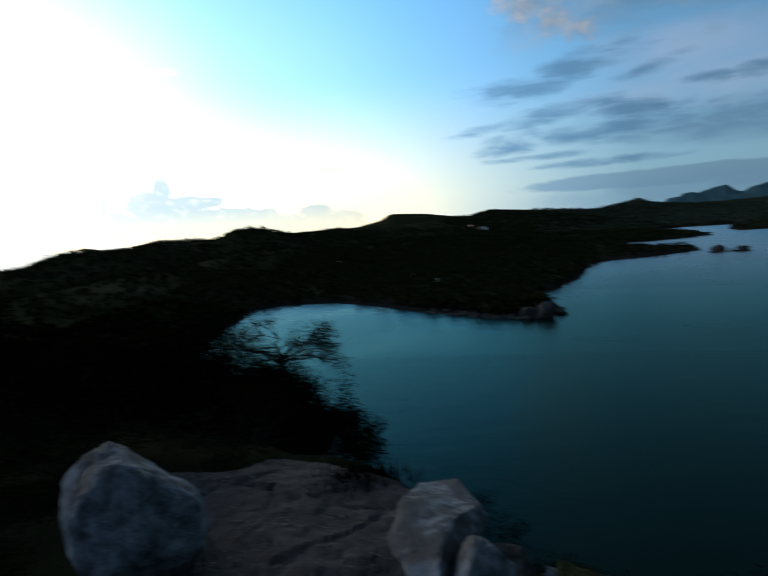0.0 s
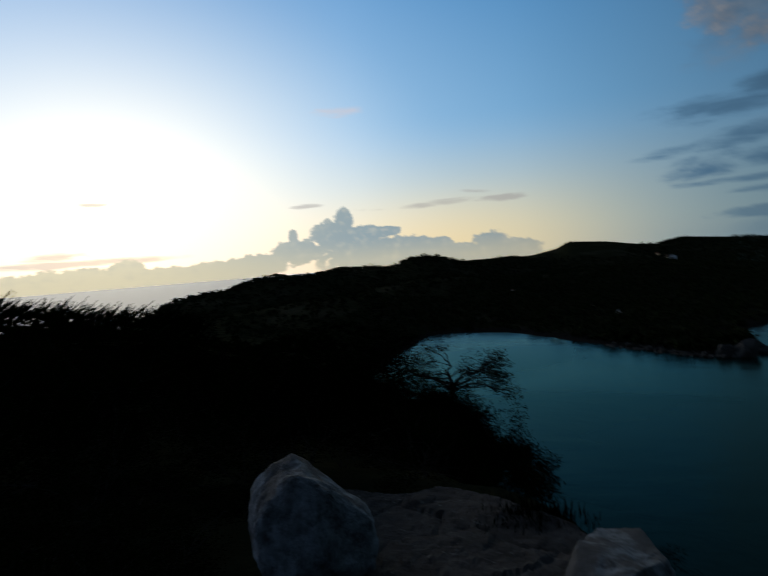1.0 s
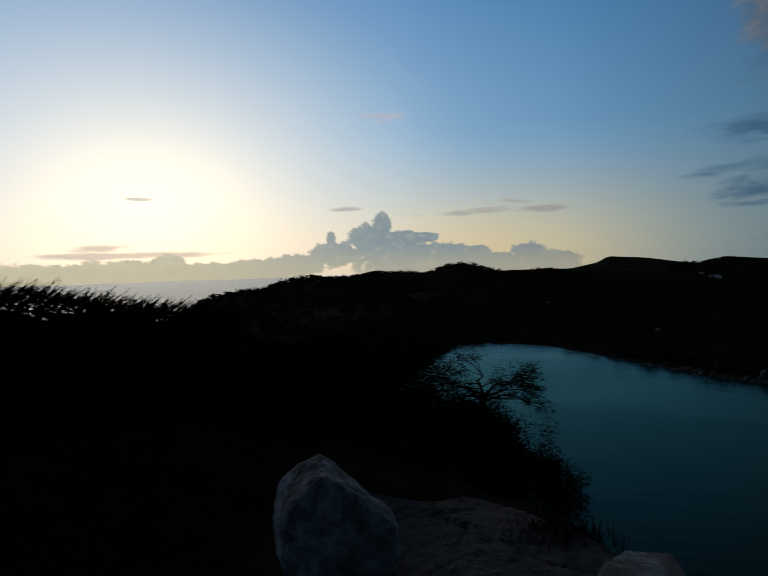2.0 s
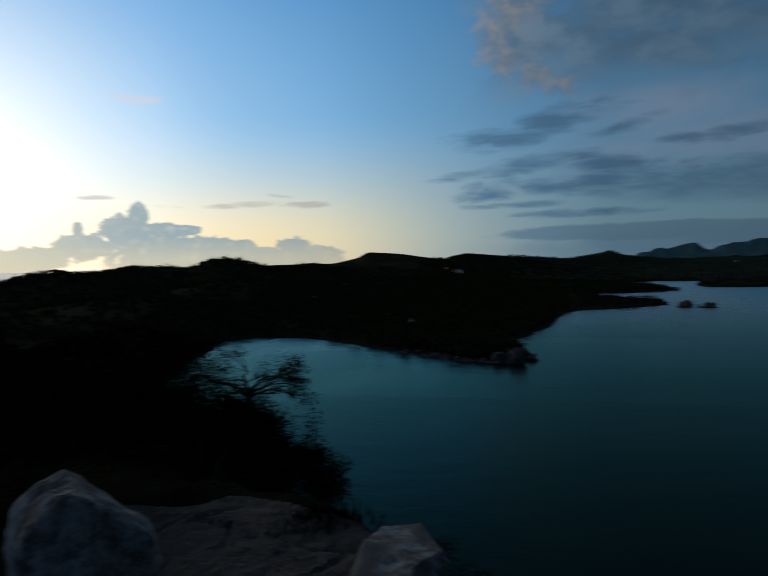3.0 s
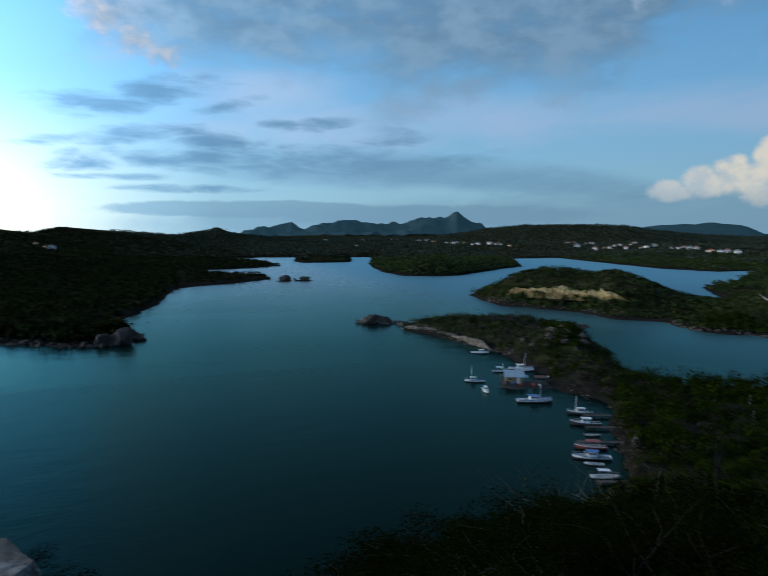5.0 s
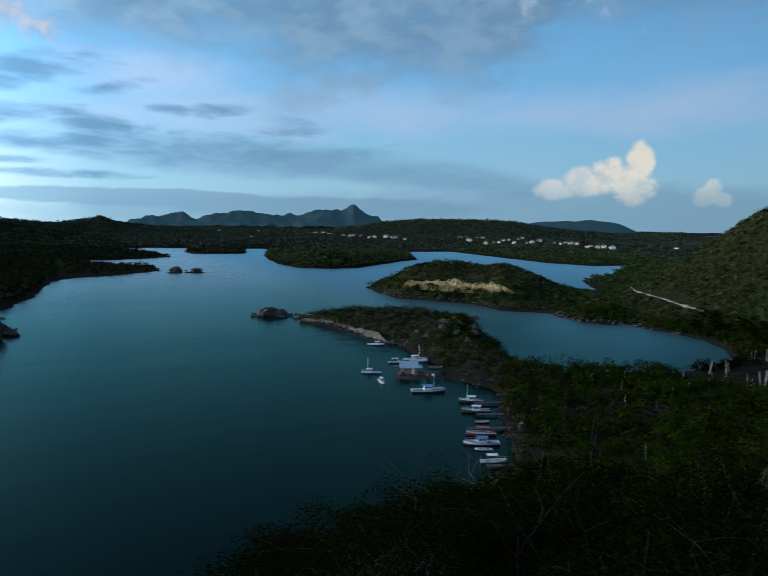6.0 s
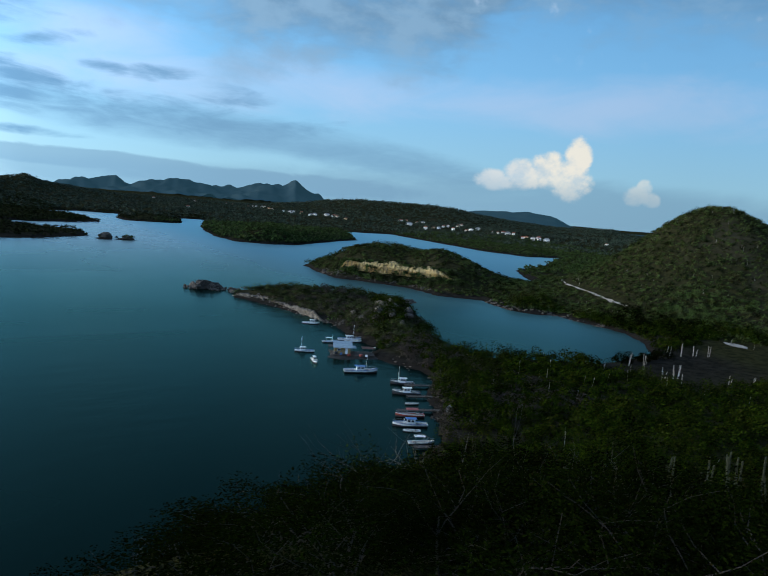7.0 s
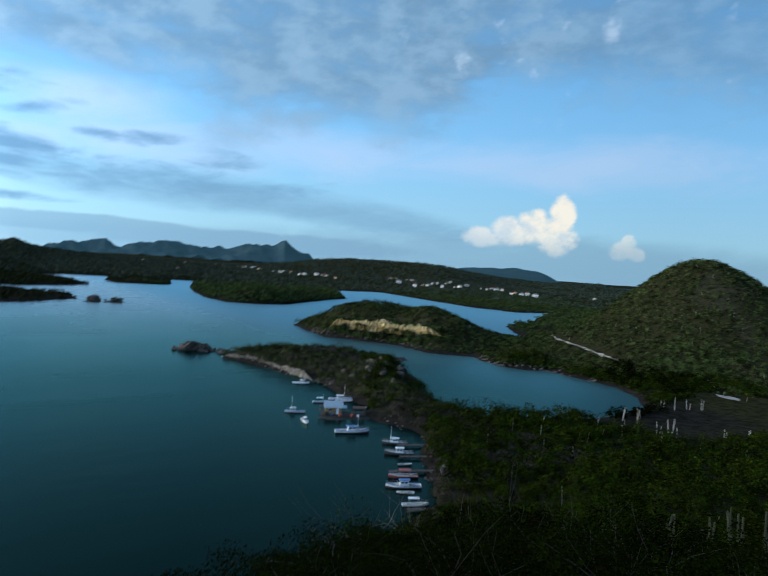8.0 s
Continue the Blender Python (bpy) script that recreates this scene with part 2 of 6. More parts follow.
def mat_ground(g, b):
    p = place(g)
    wide, fine = g.noise(p, 0.02, 4), g.noise(p, 0.35, 5, 0.65)
    scrub = g.mix(g.ramp(fine, 0.35, 0.65), (0.015, 0.016, 0.008), (0.034, 0.033, 0.015))
    earth = g.mix(fine, (0.060, 0.050, 0.030), (0.110, 0.090, 0.060))
    col = g.mix(g.ramp(wide, 0.52, 0.68, 0.0, 0.32), scrub, earth)
    up = g.node("ShaderNodeSeparateXYZ")
    g.link(g.node("ShaderNodeNewGeometry").outputs["True Normal"], up.inputs[0])
    high = g.node("ShaderNodeSeparateXYZ")
    g.link(p, high.inputs[0])
    mud = g.ramp(high.outputs[2], 1.2, 2.4, 0.85, 0.0)
    col = g.mix(mud, col, g.mix(g.ramp(fine, 0.3, 0.7), (0.011, 0.010, 0.009), (0.029, 0.025, 0.022)))
    shore = g.ramp(high.outputs[2], 0.25, 0.9, 1.0, 0.0)
    col = g.mix(g.math("MULTIPLY", shore, 0.8), col, g.mix(fine, (0.012, 0.010, 0.009), (0.030, 0.026, 0.022)))
    g.put(b.inputs["Base Color"], col)
    b.inputs["Roughness"].default_value = 0.95
    b.inputs["Specular IOR Level"].default_value = 0.0
    bump(g, b, g.noise(p, 1.2, 5, 0.7), 0.6, 0.5)


def mat_water(g, b):
    p = place(g)
    stretch = g.node("ShaderNodeVectorMath", "MULTIPLY")
    g.link(p, stretch.inputs[0])
    stretch.inputs[1].default_value = (0.6, 1.0, 1.0)
    lanes = g.noise(stretch.outputs[0], 0.012, 3, 0.5, 1.0)
    # the teal depth of the bay, and over it the sheen of the sky
    g.put(b.inputs["Base Color"], g.mix(g.ramp(lanes, 0.4, 0.62), (0.0001, 0.0036, 0.0027), (0.0002, 0.0044, 0.0033)))
    b.inputs["Roughness"].default_value = 1.0
    b.inputs["Specular IOR Level"].default_value = 0.0
    ripple = g.math("ADD", g.math("MULTIPLY", g.noise(stretch.outputs[0], 0.9, 3, 0.5), 0.55), g.math("MULTIPLY", g.noise(stretch.outputs[0], 0.16, 3), 2.0))
    n = g.node("ShaderNodeBump")
    n.inputs["Strength"].default_value, n.inputs["Distance"].default_value = 0.20, 0.55
    g.link(ripple, n.inputs["Height"])
    sheen = g.node("ShaderNodeBsdfGlossy")
    # outside the bay the sea is wind-roughened and its sheen dimmed to grey
    across = g.node("ShaderNodeSeparateXYZ")
    g.link(p, across.inputs[0])
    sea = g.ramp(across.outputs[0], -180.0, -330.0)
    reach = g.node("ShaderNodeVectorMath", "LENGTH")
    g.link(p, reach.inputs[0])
    # sheen tint paints a brighter sky reflection far off and over the lagoon
    painted_sheen = g.mix(g.ramp(reach.outputs["Value"], 190.0, 600.0), (0.35, 0.76, 0.70), (0.80, 0.94, 0.98))
    g.put(sheen.inputs["Color"], g.mix(sea, g.mix(g.ramp(across.outputs[0], 130.0, 220.0), painted_sheen, g.mix(g.ramp(reach.outputs["Value"], 290.0, 390.0), (0.50, 0.97, 1.0), (0.46, 0.82, 0.94))), (0.45, 0.46, 0.46)))
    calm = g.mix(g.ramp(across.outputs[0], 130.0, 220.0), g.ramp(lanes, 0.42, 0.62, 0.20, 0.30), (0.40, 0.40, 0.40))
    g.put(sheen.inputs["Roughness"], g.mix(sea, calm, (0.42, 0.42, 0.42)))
    g.link(n.outputs[0], sheen.inputs["Normal"])
    rim = g.node("ShaderNodeFresnel")
    rim.inputs["IOR"].default_value = 1.31
    both = g.node("ShaderNodeMixShader")
    g.link(g.math("POWER", rim.outputs[0], 1.26), both.inputs[0])
    g.link(b.outputs[0], both.inputs[1])
    g.link(sheen.outputs[0], both.inputs[2])
    g.link(both.outputs[0], g.tree.nodes["Material Output"].inputs[0])


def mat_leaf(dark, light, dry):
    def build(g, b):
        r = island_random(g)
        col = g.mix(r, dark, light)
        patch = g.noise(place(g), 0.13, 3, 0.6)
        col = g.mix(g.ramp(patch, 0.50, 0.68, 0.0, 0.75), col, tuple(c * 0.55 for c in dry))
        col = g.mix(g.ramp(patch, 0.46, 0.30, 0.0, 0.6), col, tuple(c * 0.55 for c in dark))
        # noise paints lit crown tops and shaded gaps into the leaf colour
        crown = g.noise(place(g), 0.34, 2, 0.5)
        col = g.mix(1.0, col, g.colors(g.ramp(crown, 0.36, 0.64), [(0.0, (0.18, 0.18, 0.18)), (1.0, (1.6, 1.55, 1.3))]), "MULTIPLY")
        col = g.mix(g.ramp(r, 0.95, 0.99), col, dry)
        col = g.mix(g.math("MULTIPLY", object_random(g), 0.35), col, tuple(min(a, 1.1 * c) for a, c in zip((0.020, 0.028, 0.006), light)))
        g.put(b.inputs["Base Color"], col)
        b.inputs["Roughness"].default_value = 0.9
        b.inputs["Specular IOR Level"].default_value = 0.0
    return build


def mat_bark(a, c):
    def build(g, b):
        p = place(g)
        n = g.noise(p, 9.0, 5, 0.7)
        g.put(b.inputs["Base Color"], g.mix(n, a, c))
        b.inputs["Roughness"].default_value = 0.9
        b.inputs["Specular IOR Level"].default_value = 0.1
        bump(g, b, g.noise(p, 40.0, 4), 0.6, 0.02)
    return build


def mat_rock(dark, light, stain, scale=1.0):
    def build(g, b):
        p = place(g)
        big, mid, fine = g.noise(p, 1.3 * scale, 4), g.noise(p, 6 * scale, 6, 0.7), g.noise(p, 30 * scale, 5, 0.7)
        col = g.mix(g.ramp(mid, 0.3, 0.7), dark, light)
        col = g.mix(g.ramp(big, 0.48, 0.56, 0.0, 0.85), col, stain)
        col = g.mix(g.ramp(fine, 0.58, 0.75, 0.0, 0.6), col, (0.06, 0.055, 0.05))
        g.put(b.inputs["Base Color"], col)
        b.inputs["Roughness"].default_value = 0.92
        bump(g, b, g.math("ADD", mid, g.math("MULTIPLY", fine, 0.5)), 0.9, 0.05 / scale)
    return build


def mat_ledge(g, b):
    """Brown worn rock and packed earth, with pale chips drawn out along the beds."""
    p = place(g)
    beds = g.node("ShaderNodeVectorMath", "MULTIPLY")
    g.link(p, beds.inputs[0])
    beds.inputs[1].default_value = (1.0, 2.6, 4.0)
    big, mid, fine, chips = g.noise(p, 1.1, 4), g.noise(p, 5.0, 6, 0.7), g.noise(p, 34.0, 5, 0.7), g.noise(beds.outputs[0], 9.0, 5, 0.7)
    col = g.mix(g.ramp(mid, 0.3, 0.7), (0.018, 0.015, 0.013), (0.062, 0.053, 0.047))
    col = g.mix(g.ramp(big, 0.46, 0.60, 0.0, 0.7), col, (0.045, 0.036, 0.030))
    col = g.mix(g.ramp(chips, 0.60, 0.72, 0.0, 0.8), col, (0.17, 0.16, 0.15))
    col = g.mix(g.ramp(fine, 0.58, 0.75, 0.0, 0.5), col, (0.03, 0.027, 0.024))
    g.put(b.inputs["Base Color"], col)
    b.inputs["Roughness"].default_value = 0.95
    b.inputs["Specular IOR Level"].default_value = 0.2
    bump(g, b, g.math("ADD", mid, g.math("MULTIPLY", fine, 0.5)), 0.9, 0.04)


def mat_cliff(g, b):
    p = place(g)
    tall = g.node("ShaderNodeVectorMath", "MULTIPLY")
    g.link(p, tall.inputs[0])
    tall.inputs[1].default_value = (1.0, 1.0, 0.35)
    wide, runs, fine = g.noise(p, 0.10, 3), g.noise(tall.outputs[0], 0.75, 5, 0.65), g.noise(p, 3.0, 5, 0.7)
    bed = g.node("ShaderNodeSeparateXYZ")
    g.link(p, bed.inputs[0])
    level = g.math("ADD", bed.outputs[2], g.math("MULTIPLY", g.math("SUBTRACT", wide, 0.5), 5.0))
    col = g.mix(g.ramp(level, 8.2, 9.8), (0.24, 0.155, 0.045), (0.44, 0.325, 0.135))
    col = g.mix(g.ramp(runs, 0.48, 0.62, 0.0, 0.9), col, (0.10, 0.078, 0.042))
    col = g.mix(g.ramp(runs, 0.42, 0.28, 0.0, 0.7), col, (0.58, 0.48, 0.29))
    col = g.mix(g.ramp(fine, 0.55, 0.75, 0.0, 0.6), col, (0.07, 0.06, 0.04))
    g.put(b.inputs["Base Color"], col)
    b.inputs["Roughness"].default_value = 0.95
    bump(g, b, g.math("ADD", runs, g.math("MULTIPLY", fine, 0.4)), 1.0, 0.5)


def mat_plain(rgb, rough=0.6, metal=0.0, grain=8.0, vary=0.25):
    def build(g, b):
        n = g.noise(place(g), grain, 4, 0.6)
        dark = tuple(c * (1 - vary) for c in rgb)
        g.put(b.inputs["Base Color"], g.mix(g.ramp(n, 0.3, 0.7), dark, rgb))
        b.inputs["Roughness"].default_value, b.inputs["Metallic"].default_value = rough, metal
    return build


GROUND = material("scrub_ground", mat_ground)
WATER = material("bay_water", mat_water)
# near scrub's deep shade is put into this leaf colour, far below real leaves
LEAF_DARKENED = material("darkened_thorn_leaf", mat_leaf((0.0012, 0.0022, 0.0004), (0.0046, 0.0082, 0.0012), (0.010, 0.0088, 0.0035)))
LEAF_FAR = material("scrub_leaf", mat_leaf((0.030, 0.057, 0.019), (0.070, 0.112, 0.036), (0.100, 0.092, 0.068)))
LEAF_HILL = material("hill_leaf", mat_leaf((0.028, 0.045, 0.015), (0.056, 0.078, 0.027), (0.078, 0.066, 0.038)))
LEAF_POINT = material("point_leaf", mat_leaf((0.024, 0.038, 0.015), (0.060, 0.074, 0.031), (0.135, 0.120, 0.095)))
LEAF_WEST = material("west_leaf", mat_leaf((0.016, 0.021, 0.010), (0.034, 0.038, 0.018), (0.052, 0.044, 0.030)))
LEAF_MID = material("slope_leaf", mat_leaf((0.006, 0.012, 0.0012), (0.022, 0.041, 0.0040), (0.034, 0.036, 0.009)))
# greyer and bluer than the other scrub, so distance haze is in the colour
LEAF_HAZED = material("hazed_plain_leaf", mat_leaf((0.034, 0.053, 0.042), (0.064, 0.088, 0.070), (0.088, 0.085, 0.070)))
BARK = material("grey_bark", mat_bark((0.016, 0.014, 0.012), (0.046, 0.040, 0.034)))
BONE = material("bleached_twig", mat_bark((0.045, 0.042, 0.038), (0.125, 0.117, 0.105)))
LIMESTONE = material("limestone", mat_rock((0.026, 0.024, 0.022), (0.235, 0.245, 0.25), (0.044, 0.038, 0.033), 1.6))
LEDGE = material("weathered_ledge", mat_ledge)
CLIFF = material("ochre_cliff", mat_cliff)
BANK = material("pale_bank_rock", mat_rock((0.035, 0.030, 0.024), (0.25, 0.21, 0.16), (0.065, 0.052, 0.038), 0.55))
SHORE = material("shore_rock", mat_rock((0.030, 0.025, 0.020), (0.150, 0.122, 0.096), (0.055, 0.043, 0.032), 0.25))
WEST_ROCK = material("dark_shore_rock", mat_rock((0.020, 0.016, 0.013), (0.085, 0.066, 0.052), (0.035, 0.026, 0.020), 0.25))


# ---- building helpers ----
def mesh_object(name, bm, mat, parent=None, label="", smooth=False):
    me = bpy.data.meshes.new(name)
    bm.to_mesh(me)
    bm.free()
    me.materials.append(mat)
    if smooth:
        me.polygons.foreach_set("use_smooth", [True] * len(me.polygons))
    ob = new(name, me)
    if parent:
        ob.parent = parent
    if label:
        ob["label"] = label
    return ob


def part(name, bm, mat, parent, label="", smooth=False):
    return mesh_object(name, bm, mat, parent, label, smooth)


def raw_object(name, verts, faces, mat, parent=None, label="", smooth=False):
    me = bpy.data.meshes.new(name)
    me.from_pydata(verts, [], faces)
    me.materials.append(mat)
    if smooth:
        me.polygons.foreach_set("use_smooth", [True] * len(me.polygons))
    me.update()
    ob = new(name, me)
    if parent:
        ob.parent = parent
    if label:
        ob["label"] = label
    return ob


def polar(az, dist):
    v = heading(az)
    return v.x * dist, v.y * dist


# ---- the lie of the land ----
# The shore, walked with the land on the left hand side of the list's inside.
SHORE_NEAR = [(70, 85), (38, 58), (0, 46), (-45, 55), (-100, 115), (-150, 225), (-180, 318), (-164, 332), (-132, 328), (-98, 305), (-69, 284),
              (-45, 270), (-25, 259), (-15, 262), (-10, 286), (-20, 322), (-4, 388), (9, 486), (24, 506), (55, 520), (92, 556), (93, 622), (62, 632), (27, 700)]
SHORE_FAR = [(75, 706), (137, 754), (134, 826), (82, 930), (141, 975), (199, 960), (172, 850), (174, 803), (237, 797), (278, 941), (310, 922), (242, 736),
             (214, 612), (216, 552), (241, 535), (272, 540), (315, 574), (366, 616), (400, 636), (477, 804), (564, 800), (538, 657), (521, 551), (536, 491)]
SHORE_EAST = [(588, 486), (508, 434), (442, 388), (386, 366), (362, 334), (318, 274), (300, 282), (320, 318), (348, 374), (335, 425), (290, 440), (235, 415), (197, 379), (188, 344), (188, 319),
              (200, 298), (211, 282), (210, 253), (226, 235), (219, 209), (225, 197), (236, 194), (232, 180), (234, 153), (205, 124)]
SHORE_POINT = [(168, 122), (150, 132), (131, 146), (137, 163), (144, 178), (153, 200), (160, 219), (175, 231), (184, 238), (172, 236), (160, 236), (148, 238), (140, 262), (108, 273), (101, 258),
               (109, 241), (112, 219), (114, 202), (114, 186), (110, 170), (113, 157), (107, 155.5), (103.5, 151), (104, 145), (106, 139), (106.5, 133), (103, 122), (95.5, 112), (88.5, 104), (82.5, 94.5), (78, 88)]
OCEAN = [(60, -900), (-200, -700), (-300, -250), (-330, 60), (-470, 300), (-585, 425), (-640, 520), (-680, 700), (-860, 960), (-1300, 1500), (-2600, 3600), (-3300, 5600)]
ISLETS = [(96, 280, 8, 4), (100, 536, 9, 6), (115, 529, 8, 4), (105, 534, 4, 3)]


def ring(points):
    return np.array(points, float)


# water bodies: the bay with its arms, and the open sea
BAY = ring(SHORE_NEAR + SHORE_FAR + SHORE_EAST + SHORE_POINT)
SEA = ring(OCEAN + [(-6000, 5600), (-6000, -900)])


def signed(px, py, poly):
    """Distance to the polygon's edge, positive inside."""
    best = np.full(px.shape, 1e18)
    inside = np.zeros(px.shape, bool)
    n = len(poly)
    for i in range(n):
        (ax, ay), (bx, by) = poly[i], poly[(i + 1) % n]
        dx, dy = bx - ax, by - ay
        t = np.clip(((px - ax) * dx + (py - ay) * dy) / (dx * dx + dy * dy), 0, 1)
        best = np.minimum(best, (px - ax - t * dx) ** 2 + (py - ay - t * dy) ** 2)
        cross = ((ay > py) != (by > py)) & (px < dx * (py - ay) / (dy if dy else 1e-9) + ax)
        inside ^= cross
    return np.where(inside, 1, -1) * np.sqrt(best)


def value_noise(px, py, scale, seed=0):
    """Smooth value noise in -1..1."""
    x, y = px / scale + seed * 17.3, py / scale - seed * 9.1
    ix, iy = np.floor(x), np.floor(y)
    fx, fy = x - ix, y - iy
    fx, fy = fx * fx * (3 - 2 * fx), fy * fy * (3 - 2 * fy)

    def h(a, b):
        s = np.sin(a * 127.1 + b * 311.7 + seed * 74.7) * 43758.5453
        return (s - np.floor(s)) * 2 - 1

    return (h(ix, iy) * (1 - fx) + h(ix + 1, iy) * fx) * (1 - fy) + (h(ix, iy + 1) * (1 - fx) + h(ix + 1, iy + 1) * fx) * fy


# ridges: azimuth, distance, crest as degrees over the eye's level
WEST = [(60, 600, -3.6), (53.6, 640, -2.4), (50.7, 650, -2.0), (47.3, 660, -1.7), (45.6, 680, -1.0), (43.1, 700, -0.55), (40.3, 720, -0.8), (37, 880, -0.3), (34.5, 900, -0.45), (32.3, 900, -0.6),
        (30.4, 900, 0.12), (28, 900, 0.05), (25.3, 920, -0.85), (22, 1080, -0.48), (20.3, 1150, -0.6), (17.5, 1290, -0.02), (16.6, 1300, 0.5), (13.5, 1310, 0.26), (9.6, 1340, -0.38), (7.6, 1480, 0.16),
        (2.5, 1520, -0.3), (-1.1, 1600, -0.66), (-4.0, 1950, -0.2), (-4.7, 2000, 0.08), (-5.8, 2000, -0.42), (-10, 2000, -0.9), (-16, 2000, -1.3), (-22, 2000, -2.0)]
RANGE = [(-3, 4000, -1.2), (-7, 4000, -0.4), (-8.9, 4000, 0.12), (-10, 4000, 0.02), (-11.3, 4000, 0.46), (-12.4, 4000, 0.08), (-13.8, 4000, 0.6), (-15, 4000, 0.48), (-16.5, 4000, 0.42), (-18.5, 4000, 0.33),
         (-20.2, 4000, 0.36), (-21.6, 4000, 0.55), (-23, 4000, 0.93), (-24.7, 4000, 0.78), (-25.6, 4000, 1.0), (-26.2, 4000, 1.5), (-26.8, 4000, 1.0), (-27.6, 4000, 0.64), (-29.3, 4000, 0.0), (-32, 4000, -0.8)]
TOWN_RIDGE = [(-20, 2100, -1.3), (-26, 2050, -0.6), (-29.3, 2050, -0.05), (-32, 2050, 0.2), (-37, 2050, 0.24), (-40.6, 2050, 0.14), (-42.5, 2050, -0.2), (-46, 2150, -0.62), (-50, 2250, -0.78), (-54.3, 2400, -0.58), (-55.6, 2400, -0.9), (-62, 2400, -1.2)]
TABLE = [(-32, 3500, -0.9), (-37, 3500, -0.25), (-41, 3500, 0.0), (-43, 3500, 0.26), (-45.3, 3500, 0.42), (-47.4, 3500, 0.40), (-49.6, 3500, 0.15), (-51.3, 3500, -0.6), (-53, 3500, -0.9), (-55.4, 3500, -0.65), (-58, 3500, -1.0)]
# single rises: azimuth, distance, height, half-widths across and along the view
HILLS = [(28.0, 600, 22, 75, 70), (14.0, 680, 17, 110, 90), (9.0, 830, 12, 80, 80), (38.0, 480, 17, 70, 70), (-24.0, 615, 11, 60, 60), (-29.0, 710, 8, 70, 50), (-14.0, 880, 6, 40, 60), (-40, 1400, 10, 250, 200)]
# how steeply the home hill falls away, by azimuth: degrees
FALL_AZ = [-180, -110, -72, -60, -46, -34, -24, -12, 0, 10, 18, 24, 30, 40, 50, 60, 75, 110, 180]
FALL_DEG = [9, 12, 22, 24, 25.5, 27, 31, 40, 44, 42, 32, 23, 15, 9.5, 5.0, 3.0, 1.5, 2, 9]
SHELF = [2.5, 2.5, 2.5, 2.6, 2.8, 3.0, 3.0, 2.9, 3.0, 3.3, 4.2, 4.7, 4.9, 5.0, 5.2, 5.2, 5.0, 3.0, 2.5]


def bump_at(px, py, az, dist, top, across, along):
    cx, cy = polar(az, dist)
    v = heading(az)
    u = (px - cx) * v.y - (py - cy) * v.x
    w = (px - cx) * v.x + (py - cy) * v.y
    return top * np.exp(-0.5 * ((u / across) ** 2 + (w / along) ** 2))


def ridge_at(az, far, rows, depth):
    """A ridge whose crest follows the rows."""
    rows = sorted(rows)
    at = [r[0] for r in rows]
    dist = np.interp(az, at, [r[1] for r in rows])
    crest = EYE + dist * np.tan(np.radians(np.interp(az, at, [r[2] for r in rows])))
    fade = np.clip((az - at[0]) / 4, 0, 1) * np.clip((at[-1] - az) / 4, 0, 1)
    return np.maximum(crest - 3.0, 0) * fade * np.exp(-0.5 * ((far - dist) / (depth * dist)) ** 2)


